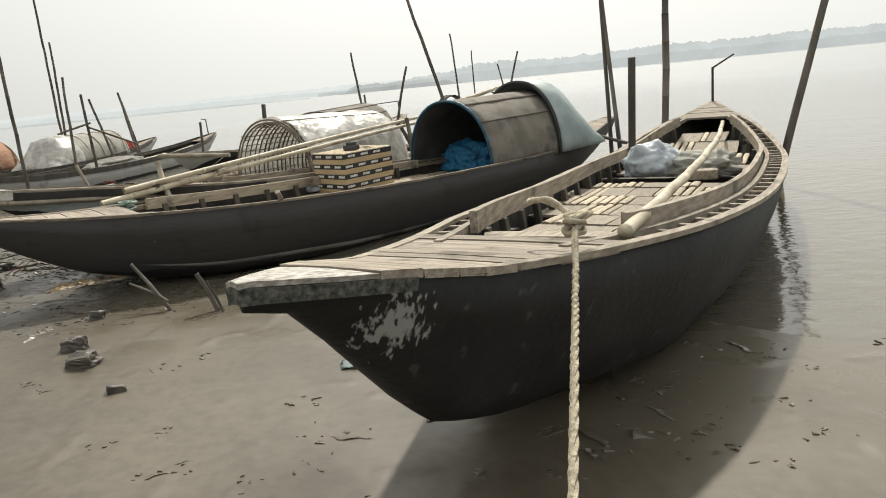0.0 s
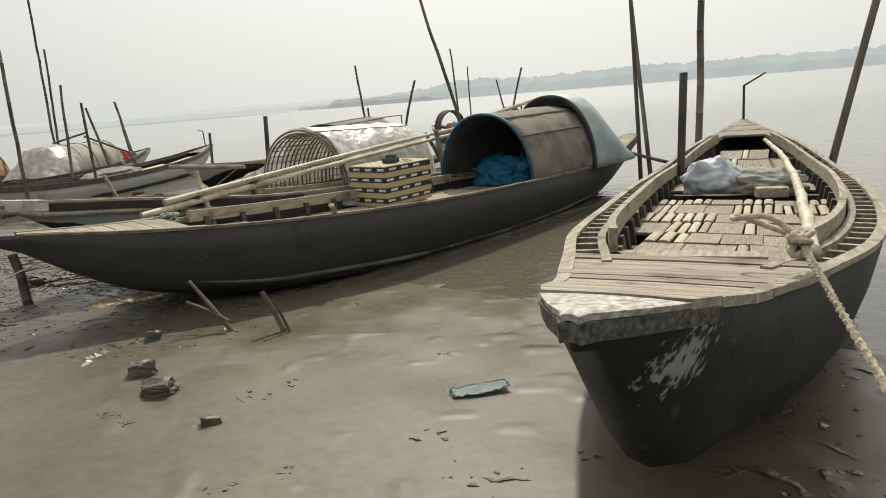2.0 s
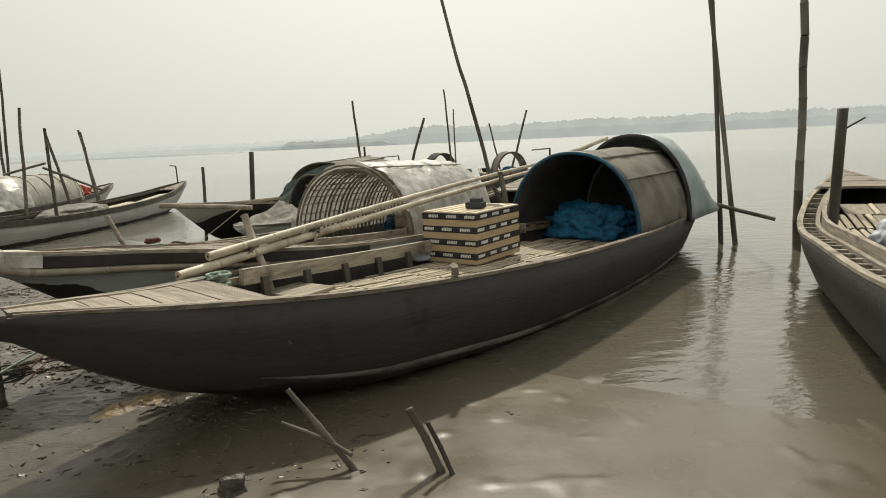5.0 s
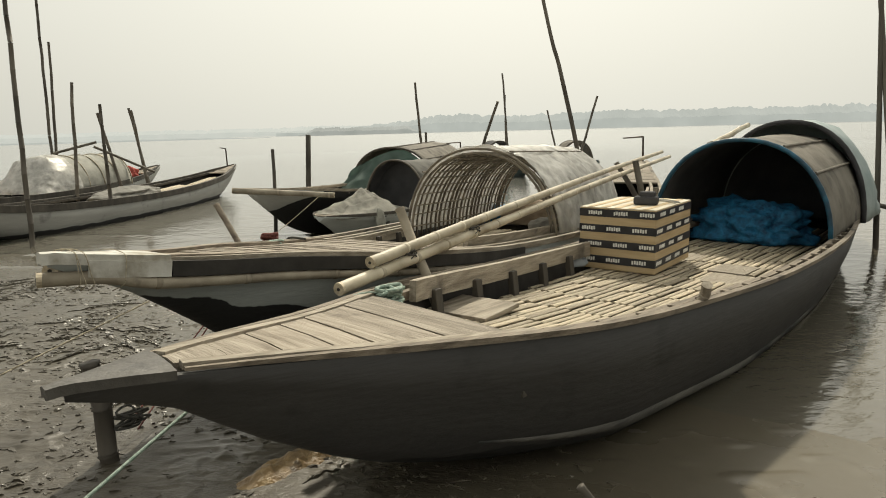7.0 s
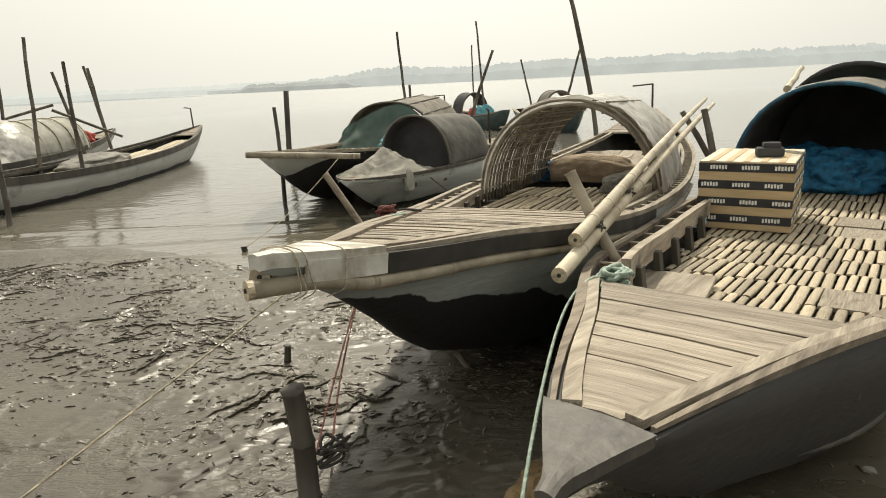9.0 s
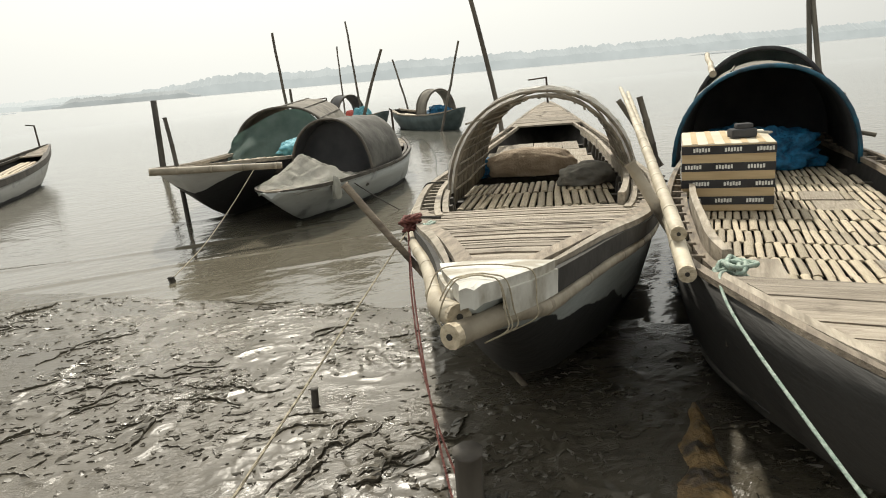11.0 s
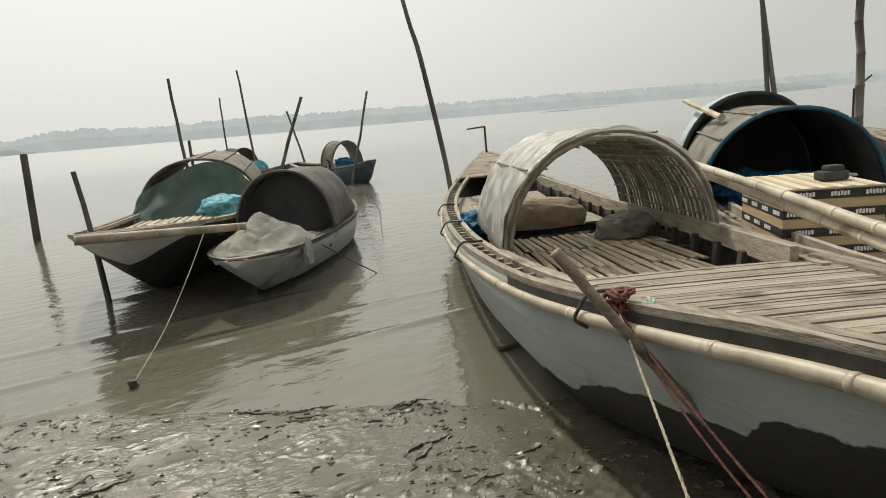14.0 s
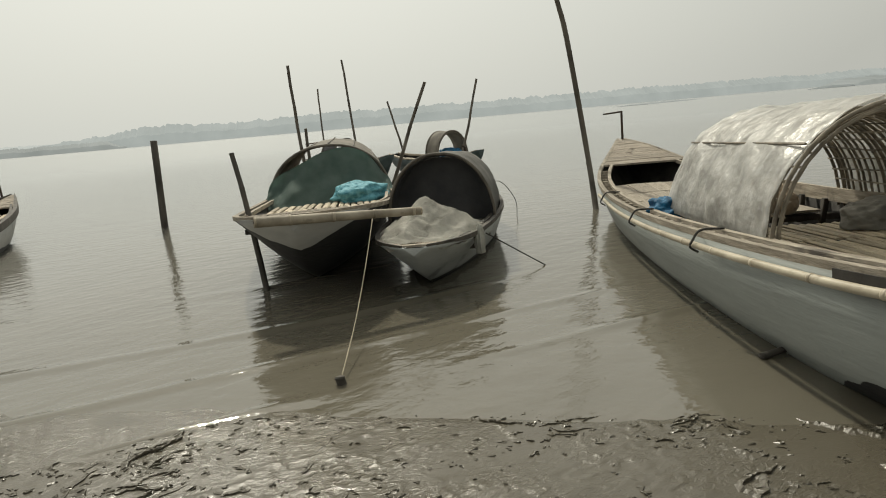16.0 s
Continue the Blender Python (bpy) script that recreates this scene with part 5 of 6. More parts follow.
# ---- the carton and loads ----
def carton():
    z0 = B.deck_z(4.4) + 0.02
    root = empty("carton", Matrix.Translation((-1.344, 9.273, z0)) @ Matrix.Rotation(math.atan2(-0.441, 0.502), 4, "Z"), "brown cardboard carton with black printed bands, on deck", "carton")
    w, d, h = 0.665, 0.87, 0.525
    bm = bmesh.new()
    box(bm, w, d, h, pose(0, 0, h / 2), 0.008)
    part("carton_body", bm, M_CARD, root)
    bm = bmesh.new()
    box(bm, w - 0.004, d - 0.004, 0.006, pose(0, 0, h + 0.002), 0.002)
    part("lid_flap", bm, M_CARDTOP, root, "pale lid")
    for x in (-0.24, -0.12, 0, 0.12, 0.24):
        bm = bmesh.new()
        box(bm, 0.045, d - 0.02, 0.003, pose(x, 0, h + 0.0075))
        part("lid_stripe", bm, M_CARD, root)
    for k, z in enumerate((0.085, 0.218, 0.351, 0.484)):
        bm = bmesh.new()
        box(bm, w + 0.006, d + 0.006, 0.066, pose(0, 0, z), 0.002)
        band = part("printed_band", bm, M_BAND, root, "black band with pale print")
        for f in range(4):
            L = w if f % 2 == 0 else d
            off = (d if f % 2 == 0 else w) / 2 + 0.0045
            x = -L / 2 + 0.02 + 0.06 * (k % 2)
            while x + 0.13 < L / 2:
                bm = bmesh.new()
                for j in range(6):
                    box(bm, 0.015, 0.003, 0.03, pose(x + 0.01 + j * 0.021, 0, 0.003 * (j % 2)))
                mark = part("print_mark", bm, M_PRINT, band)
                mark.matrix_local = Matrix.Rotation(f * math.pi / 2, 4, "Z") @ Matrix.Translation((0, -off, z))
                x += 0.225
    bm = bmesh.new()
    box(bm, 0.2, 0.13, 0.07, None, 0.02)
    box(bm, 0.13, 0.09, 0.05, pose(0.01, 0, 0.05), 0.018)
    tool = single("black_case", bm, M_DARKCLOTH, "small black case lying on the carton lid", "case")
    tool.matrix_world = root.matrix_world @ pose(0.12, -0.1, h + 0.045, 0, 0, 14)
    bm = bmesh.new()
    rn = random.Random(2)
    pts = [(0.1 * math.cos(a * 1.3) + 0.02 * rn.uniform(-1, 1), 0.06 * math.sin(a), 0.012 + 0.02 * abs(math.sin(a * 0.7))) for a in [i * 0.6 for i in range(24)]]
    tube(bm, smooth_path(pts, 3), 0.004, n=5)
    cord = single("cord_tangle", bm, M_CLOTH, "tangle of thin pale cord on the carton", "cord")
    cord.matrix_world = root.matrix_world @ pose(0.24, 0.05, h + 0.005)
    bm = bmesh.new()
    lump(bm, (0, 0, 0), (0.11, 0.06, 0.06), 3, 0.2, 3)
    bag = single("plastic_bag", bm, M_PLASTIC, "small crumpled pale plastic bag beside the carton", "bag", True)
    bag.matrix_world = Matrix.Translation(B.world(4.3, 0.93 - 0.12, B.deck_z(4.3) + 0.03))


carton()


def heap(name, boat, x, y, size, seed, material, label, category, rough=0.3, freq=2.0, lift=0.03, turn=0.0):
    bm = bmesh.new()
    lump(bm, (0, 0, 0), size, seed, rough, 5, True, freq)
    ob = single(name, bm, material, label, category, True)
    ob.matrix_world = boat.M @ Matrix.Translation((x, boat.C(x) + y, boat.deck_z(x) + lift)) @ Matrix.Rotation(turn, 4, "Z")
    return ob


heap("netting", B, 6.9, 0.12, (0.32, 0.6, 0.3), 2, M_NET_BLUE, "heap of bright blue netting inside the hood", "net", 0.35, 2.6)
heap("wrapped_load", A, 6.35, 0.28, (0.24, 0.31, 0.25), 5, M_PLASTIC, "bundle wrapped in pale bluish plastic sheet on deck", "bundle", 0.3, 1.6)
heap("loose_sheet", A, 6.45, -0.2, (0.3, 0.42, 0.17), 15, M_CLOTH, "crumpled pale sheet lying beside the bundle", "sheet", 0.35, 2.0)
heap("rolled_sack", C, 6.35, 0.1, (0.2, 0.55, 0.22), 7, M_SACK, "rolled brown sacking across the deck", "sack", 0.12, 1.5)
heap("blue_bundle", C, 6.45, 0.72, (0.2, 0.2, 0.16), 17, M_NET_BLUE, "small crumpled dark blue bundle on deck", "bundle", 0.3, 2.0)
heap("dark_sack", C, 5.2, -0.5, (0.22, 0.3, 0.15), 9, M_DARKSACK, "slumped dark grey sack under the awning", "sack", 0.2, 1.5, turn=0.3)
heap("netting", D, 4.35, -0.5, (0.34, 0.42, 0.2), 12, M_NET_CYAN, "heap of pale cyan netting before the green tarpaulin", "net", 0.3, 1.5)


def draped_canvas():
    """A cloth thrown over a load: tented over it, creased, hanging to the rail."""
    bm = bmesh.new()
    nx, ny, rows = 44, 36, []
    for i in range(nx + 1):
        x = 0.12 + 1.5 * i / nx
        row = []
        for j in range(ny + 1):
            v = j / ny * 2 - 1
            w = E_.W(x) - 0.02 + 0.05 * noise.noise(Vector((x * 3, v, 2)))
            y = v * w
            top = 0.36 * math.exp(-((x - 1.05) / 0.34) ** 2 - ((y + 0.02) / 0.36) ** 2) + 0.1 * math.exp(-((x - 0.55) / 0.2) ** 2 - ((y - 0.15) / 0.22) ** 2)
            crease = 0.13 * abs(noise.noise(Vector((x * 3.2, y * 3.2, 4)))) + 0.06 * abs(noise.noise(Vector((x * 8, y * 8, 6))))
            z = E_.S(x) + 0.04 + top - crease * (0.5 + 2 * top) - 0.05 * max(0, abs(v) - 0.85) / 0.15
            row.append(bm.verts.new((x, y, z)))
        rows.append(row)
    for r0, r1 in zip(rows, rows[1:]):
        for k in range(ny):
            bm.faces.new((r0[k], r0[k + 1], r1[k + 1], r1[k])).smooth = True
    bmesh.ops.solidify(bm, geom=bm.faces[:], thickness=0.006)
    ob = single("canvas_cover", bm, M_CANVAS, "pale canvas thrown over a load at the bow", "canvas", True)
    ob.matrix_world = E_.M


draped_canvas()
heap("goods_heap", G2, 1.7, -0.1, (0.3, 0.3, 0.3), 8, M_NET_CYAN, "heap of cyan netting in the boat", "net", 0.3)
heap("red_bundle", G2, 1.9, 0.25, (0.2, 0.2, 0.24), 18, M_RED, "red bundle in the boat", "bundle", 0.15)
heap("goods_heap", G1, 1.4, 0.0, (0.4, 0.4, 0.25), 28, M_NET_BLUE, "heap of dark blue goods in the boat", "net", 0.3)
heap("red_cloth", F2, 1.9, 0.1, (0.3, 0.3, 0.3), 38, M_RED, "faded red cloth on the boat", "cloth", 0.3)
heap("dark_load", Fb, 5.6, 0.0, (1.2, 0.4, 0.2), 48, M_DARKSACK, "dark load lying along the deck", "load", 0.2)
heap("cloth_flap", E_, 0.75, -0.53, (0.1, 0.05, 0.2), 58, M_CLOTH, "pale canvas corner hanging over the rail", "canvas", 0.2, lift=-0.1)


def placed(boat, name, bm, material, label, category, smooth=False):
    ob = single(name, bm, material, label, category, smooth)
    ob.matrix_world = boat.M
    return ob


# spare bamboo, boards and pegs lying on the boats
bm = bmesh.new()
bamboo(bm, (1.9, -0.55, 0.99), (8.9, -0.35, 0.84), 0.034, 0.024, 0.4, 0.1)
placed(A, "bamboo_pole", bm, M_BAMBOO, "long pale bamboo pole lying along the deck", "pole", True)
bm = bmesh.new()
box(bm, 0.14, 0.3, 0.1, pose(5.95, -0.42, A.deck_z(5.95) + 0.07, 0, 0, 10), 0.015)
placed(A, "timber_block", bm, M_PLANKL, "grey timber block on the deck", "block")
bm = bmesh.new()
box(bm, 0.2, 0.75, 0.03, pose(2.35, 0.0, A.S(2.35) - 0.06, 4, 5, 22), 0.006)
placed(A, "loose_board", bm, M_PLANKL, "loose grey board lying across the deck", "board")
bm = bmesh.new()
tube(bm, [(5.55, 0.78, A.deck_z(5.5)), (5.55, 0.78, A.deck_z(5.5) + 0.1)], 0.055, 0.06, 12)
placed(A, "tin_cup", bm, M_METAL, "small dark tin beside the rail", "tin", True)
bm = bmesh.new()
bamboo(bm, (2.93, -0.72, 0.62), (2.84, -0.82, 0.82), 0.028, 0.026, 0.3)
placed(B, "thole_peg", bm, M_PLANKL, "short worn wooden peg in the rail", "peg")
bm = bmesh.new()
box(bm, 0.4, 0.42, 0.03, pose(2.4, 0.42, B.deck_z(2.4) + 0.035, 0, 0, 6), 0.006)
placed(B, "loose_board", bm, M_PLANKL, "loose grey board on the bamboo deck", "board")


def pole(name, pts, r0, r1, material, label, category="pole", nodes=True, group="mooring poles"):
    bm = bmesh.new()
    rnd = random.Random(len(bpy.data.objects))
    pts = [Vector(p) for p in pts]
    if len(pts) == 2 and nodes:
        bamboo(bm, pts[0], pts[1], r0, r1, 0.4, 0.02, 8, rnd)
    else:
        tube(bm, smooth_path(pts, 5), r0, r1, 8)
    return single(name, bm, material, label, category, True, group)


# two spare bamboos propped between the boats
pole("prop_post", [(-3.18, 7.5, 0.5), (-3.42, 7.82, 1.17)], 0.034, 0.03, M_BAMBOO_GREY, "leaning bamboo prop lashed to the boat rail", "post", group="prop posts")
pole("prop_post", [(-0.6, 11.0, 0.45), (-0.68, 11.2, 1.24)], 0.04, 0.035, M_POLE, "forked wooden prop on the boat rail", "post", group="prop posts")
pole("prop_post", [(-0.5, 11.05, 0.45), (-0.85, 11.35, 1.22)], 0.035, 0.03, M_POLE, "forked wooden prop on the boat rail", "post", group="prop posts")

# poles standing in the river
LP = "grey bamboo mooring pole standing in the river"
pole("mooring_pole", [(3.06, 11.65, -0.5), (2.92, 11.9, 1.5), (2.7, 12.27, 4.6)], 0.042, 0.03, M_POLE, LP)
pole("mooring_pole", [(2.91, 11.86, -0.5), (2.85, 11.97, 1.5), (2.75, 12.15, 4.4)], 0.04, 0.028, M_POLE, LP)
pole("mooring_pole", [(3.55, 11.01, -0.5), (3.61, 11.23, 4.6)], 0.06, 0.05, M_POLE, LP)
pole("mooring_pole", [(4.5, 9.25, -0.5), (4.62, 9.22, 0.4), (4.92, 9.31, 1.54), (5.5, 9.4, 3.9)], 0.055, 0.045, M_POLE, LP)
pole("mooring_post", [(2.39, 8.78, -0.3), (2.4, 8.7, 1.84)], 0.05, 0.05, M_DARKWOOD, "dark square post beside the boat rail", "post", nodes=False)
pole("cross_pole", [(2.3, 12.1, 0.7), (3.4, 11.3, 0.35)], 0.03, 0.03, M_POLE, "thin dark pole lashed across the mooring poles", group="")
pole("mooring_pole", [(-0.28, 15.55, -0.5), (0.02, 16.1, 0.65), (-0.42, 15.98, 2.6), (-0.62, 15.97, 3.3), (-0.95, 15.97, 4.75)], 0.05, 0.03, M_POLE, "tall kinked bamboo pole leaning at the stern")
pole("mooring_post", [(-6.15, 21.5, -0.6), (-6.05, 21.7, 1.63)], 0.072, 0.068, M_DARKWOOD, "thick dark wooden post standing in the river", "post", nodes=False)
pole("mooring_pole", [(-5.66, 14.55, -0.5), (-5.72, 15.25, 1.4)], 0.035, 0.028, M_DARKWOOD, LP)
for b, t in (((-9.6, 14.5, -0.5), (-9.49, 14.56, 4.4)), ((-9.56, 17.44, -0.5), (-9.58, 17.43, 2.36)), ((-10.85, 18.6, 0.2), (-10.72, 18.74, 2.91)), ((-10.5, 20.24, 0.2), (-10.87, 20.11, 2.29)), ((-10.5, 21.95, 0.1), (-10.82, 21.85, 2.46)), ((-10.36, 21.5, 0.2), (-10.56, 21.34, 2.39)), ((-13.0, 21.75, -0.3), (-12.85, 21.85, 6.0)), ((-12.95, 21.8, -0.3), (-12.72, 21.92, 4.22)), ((-2.85, 22.6, 0.3), (-3.07, 22.26, 3.0)), ((-2.75, 22.5, 0.5), (-2.8, 22.4, 1.62)), ((1.36, 34.4, -0.4), (1.31, 34.32, 3.2)), ((0.5, 28.1, 0.3), (0.27, 28.1, 3.68)), ((-1.75, 20.3, 0.2), (-1.12, 19.54, 2.31)), ((2.75, 29.0, -0.4), (2.22, 29.3, 2.33)), ((1.75, 23.8, -0.3), (2.54, 23.62, 2.57))):
    pole("mooring_pole", [b, t], 0.042, 0.032, M_POLE, LP)
pole("cross_pole", [(-9.63, 20.09, 0.82), (-10.79, 19.54, 1.49)], 0.03, 0.03, M_POLE, "thin pole lashed across boat poles", group="")
pole("cross_pole", [(-11.79, 19.66, 1.35), (-10.95, 20.05, 1.59)], 0.03, 0.03, M_POLE, "thin pole lashed across boat poles", group="")


def crank(base, h, arm, drop=0.0):
    root = empty("oar_crank", Matrix.Translation(base), "iron oar pin with bent handle on the stern", "oar pin")
    bm = bmesh.new()
    tube(bm, [(0, 0, 0), (-0.01, 0, h)], 0.022, 0.02, 8)
    part("pin", bm, M_METAL, root)
    bm = bmesh.new()
    tube(bm, [(-0.01, 0, h - 0.01), arm], 0.016, 0.014, 8)
    part("handle", bm, M_METAL, root)


crank((4.55, 11.58, 0.98), 0.6, (0.3, -0.1, 0.78))
crank((1.54, 16.93, 0.88), 0.55, (-0.42, 0.02, 0.52))
crank((-1.85, 16.85, 0.46), 0.65, (-0.05, 0.02, 0.67))
crank((-9.0, 24.25, 0.68), 0.6, (-0.2, 0.05, 0.62))
crank((-1.75, 23.1, 0.75), 0.55, (-0.9, 0.05, 0.5))

# ---- ropes ----
def rope(name, pts, r, material, label, n=6, k=6):
    bm = bmesh.new()
    path = smooth_path(pts, k)
    tube(bm, path, r, r, n)
    return single(name, bm, material, label, "rope", True)


def twisted(name, pts, r, material, label, strands=3, pitch=0.07):
    """A laid rope: strands wound round each other, each a part."""
    root = empty(name, Matrix.Identity(4), label, "rope")
    path = smooth_path(pts, 24)
    for s in range(strands):
        bm = bmesh.new()
        out, d = [], 0.0
        for i, p in enumerate(path):
            t = (path[min(i + 1, len(path) - 1)] - path[max(i - 1, 0)]).normalized()
            if i:
                d += (p - path[i - 1]).length
            side = t.cross(Vector((0, 0, 1))).normalized()
            up = side.cross(t)
            a = 2 * math.pi * (d / pitch + s / strands)
            out.append(p + (side * math.cos(a) + up * math.sin(a)) * r * 0.55)
        tube(bm, out, r * 0.62, n=5)
        part("strand", bm, material, root)


def knot(name, c, size, r, material, label, seed, turns=26):
    rnd = random.Random(seed)
    pts = []
    for i in range(turns):
        a = i * 1.9
        pts.append(Vector(c) + Vector((size * math.cos(a) * rnd.uniform(0.6, 1), size * math.sin(a * 1.07) * rnd.uniform(0.6, 1), size * 0.7 * math.sin(a * 0.53) * rnd.uniform(0.4, 1))))
    return rope(name, pts, r, material, label)



# bamboo fenders lashed along the white boat and the black and white one
def culm(m, pts, r0, r1, label, gap=0.34, skin=None, name="bamboo_fender", category="fender", group="bamboo fenders"):
    """A bamboo with its joints as parts."""
    root = empty(name, m, label, category, group)
    bm = bmesh.new()
    sweep(bm, pts, lambda u: ring(r0 + (r1 - r0) * u, 12), cap=False)
    part("bamboo_culm", bm, skin or M_BAMBOO, root, smooth=True)
    for end, d, r in ((pts[0], pts[1] - pts[0], r0), (pts[-1], pts[-2] - pts[-1], r1)):
        d = d.normalized()
        bm = bmesh.new()
        sweep(bm, [end - d * 0.004, end + d * 0.03], lambda u: ring(r * (1.02 if u < 0.5 else 0.98), 12))
        part("cut_end", bm, M_SLAT, root, "pale sawn bamboo end")
        # The end is closed; a dark disc stands for its shaded hollow.
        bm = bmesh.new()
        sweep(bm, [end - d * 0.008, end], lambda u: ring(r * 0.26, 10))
        part("hollow", bm, M_INSIDE, root, "dark disc painted as the shade in the core")
    total, k, n = 0.0, 0, len(pts) - 1
    for i in range(n):
        seg_ = pts[i + 1] - pts[i]
        total += seg_.length
        if total > gap * (k + 1):
            k += 1
            u = i / n
            r = r0 + (r1 - r0) * u
            d = seg_.normalized()
            c = pts[i]
            bm = bmesh.new()
            sweep(bm, [c - d * 0.014, c - d * 0.005, c + d * 0.005, c + d * 0.014], lambda v: ring(r * (1.02 if v in (0.0, 1.0) else 1.09), 12))
            part("joint", bm, skin or M_BAMBOO, root, smooth=True)


for a, b, r, lb in (((-3.735, 7.05, 0.846), (0.4, 12.82, 1.2), 0.036, "long pale bamboo propped on forked posts"), ((-3.58, 7.277, 0.937), (0.3, 12.85, 1.27), 0.034, "long pale bamboo lashed beside another")):
    a, b = Vector(a), Vector(b)
    pts = [a.lerp(b, i / 40) + Vector((0, 0, 0.025 * math.sin(math.pi * i / 40))) for i in range(41)]
    culm(Matrix.Identity(4), pts, r, 0.023, lb, 0.38, None, "bamboo_pole", "pole", "propped bamboos")
for q in ((-3.36, 7.56, 0.91), (-2.9, 8.2, 0.95)):
    knot("cord_lashing", q, 0.055, 0.004, M_ROPE_DARK, "dark twine lashing two bamboos together", 11, 22)
high = [Vector((0.03, 0.135, 1.1)), Vector((0.14, 0.2, 1.082))] + [Vector((x, C.C(x) + C.W(x) + 0.032, C.S(x) - 0.065)) for x in (0.35, 0.7, 1.1, 1.6, 2.2, 3.0, 4.0, 5.0, 6.0, 7.2, 8.6)]
culm(C.M, smooth_path(high, 6), 0.033, 0.02, "thick pale bamboo lashed along the hull as a fender", 0.5)
low = [Vector((-0.02, 0.15, 1.068)), Vector((0.08, 0.085, 1.06)), Vector((0.2, 0.015, 1.045))] + [Vector((x, C.C(x) - C.W(x) + 0.008, C.S(x) - 0.1)) for x in (0.4, 0.7, 1.1, 1.6, 2.2, 3.0, 4.0, 5.0, 6.0)]
culm(C.M, smooth_path(low, 6), 0.033, 0.02, "greyish bamboo lashed along the hull as a fender", 0.5, M_BAMBOO_GREY)
a, b = Vector((-5.943, 13.341, 0.86)), Vector((-4.45, 13.22, 0.76))
culm(Matrix.Identity(4), [a.lerp(b, i / 20) for i in range(21)], 0.045, 0.038, "weathered bamboo lashed across the bow", 0.36, M_BAMBOO_GREY, "bamboo_pole", "pole", "")


# ---- mooring lines ----
dv = Vector((-0.197, -0.941, -0.276))
k0 = Vector((0.56, 2.83, 1.13))
seg = [k0 + Vector((0.1, 0.2, 0.03)), k0 + Vector((0, 0, 0.02)), k0 + dv * 0.3, k0 + dv * 1.2 + Vector((0, 0, -0.03)), k0 + dv * 2.4, k0 + dv * 3.4]
twisted("mooring_rope", [tuple(v) for v in seg], 0.0135, M_ROPE, "thick pale twisted rope from the boat rail to shore", pitch=0.055)
knot("rope_knot", k0 + Vector((0, 0.03, 0.03)), 0.06, 0.0115, M_ROPE, "heavy knot of pale rope on the rail", 3, 22)
rope("rope_end", [tuple(k0 + Vector(v)) for v in ((0, 0, 0.04), (-0.08, 0.1, 0.12), (-0.16, 0.2, 0.1), (-0.1, 0.28, 0.09), (0.02, 0.15, 0.04))], 0.0115, M_ROPE, "loop of pale rope lying on the planks")

c0 = Vector((-4.42, 8.44, 0.87))
wv = Vector((-0.607, -0.761, -0.23))
twisted("mooring_rope", [tuple(c0 + wv * d) for d in (0, 0.6, 1.4, 2.4, 3.4)], 0.005, M_ROPE, "pale rope from the white boat to shore", pitch=0.05)
foot = Vector((-4.84, 6.87, 0.2))
for o, sag in ((0.0, 0.07), (0.07, 0.16)):
    pts = [c0.lerp(foot, u) + Vector((-0.9 * sag * u * (1 - u) * 2 + o * u, 0, -4 * sag * u * (1 - u) * 0.6)) for u in (0, 0.2, 0.4, 0.6, 0.8, 1.0)]
    twisted("red_rope", [tuple(v) for v in pts], 0.0048, M_ROPE_RED, "dull red twisted rope hanging from the rail to a stake", pitch=0.05)
knot("red_rope_knot", c0 + Vector((0.03, 0.03, 0.03)), 0.07, 0.008, M_ROPE_RED, "tangle of faded red rope on the rail", 6, 34)
knot("cord_lashing", (-4.32, 8.36, 0.88), 0.05, 0.008, M_ROPE_GREEN, "small green-grey cord lashing on the rail", 8, 18)
pole("oar_pole", [(-4.74, 8.44, 1.17), (-3.9, 7.92, -0.12)], 0.021, 0.018, M_RIM, "worn wooden pole stuck in the mud beside the boat", group="")
rl = random.Random(4)
for j in range(4):
    x = 0.07 + rl.uniform(0, 0.17)
    skew = rl.uniform(-0.08, 0.16)
    p = []
    for k, (f, o, dz) in enumerate(((-1, 0.03, -0.135), (-1, -0.03, -0.1), (-1, -0.026, -0.05), (-1, -0.014, 0.03), (-0.5, 0, 0.048), (0, 0, 0.051), (0.5, 0, 0.048), (1, 0.014, 0.036), (1, 0.05, -0.02), (1, 0.062, -0.07), (1, 0.03, -0.115))):
        q = x + skew * k / 8
        p.append(C.M @ Vector((q, C.C(q) + f * C.W(q) + o, C.S(q) + dz)))
    rope("cord_lashing", [tuple(v) for v in p], 0.0022, M_ROPE, "pale cord lashing the bamboo to the bow")
for x in (2.2, 4.6, 6.3, 8.0):
    p = [C.M @ Vector((x, C.C(x) + C.W(x) * 1 + o, C.S(x) + dz)) for o, dz in ((-0.16, 0.042), (0.0, 0.042), (0.06, -0.03), (0.075, -0.075), (0.02, -0.115))]
    rope("cord_lashing", [tuple(v) for v in p], 0.009, M_ROPE_DARK, "dark cord lashing the fender to the rail")

g0 = Vector((-3.47, 7.07, 0.8))
knot("green_rope_coil", g0, 0.085, 0.01, M_ROPE_GREEN, "small coil of green rope on the boat rail", 4, 34)
rope("green_rope", [tuple(g0), (-3.62, 7.0, 0.83), (-3.83, 6.72, 0.8), (-4.1, 6.17, 0.71), (-4.49, 5.26, 0.53), (-4.92, 4.37, 0.36), (-5.3, 3.6, gz(-5.3, 3.6))], 0.0062, M_ROPE_GREEN, "pale green rope running from the rail toward shore")
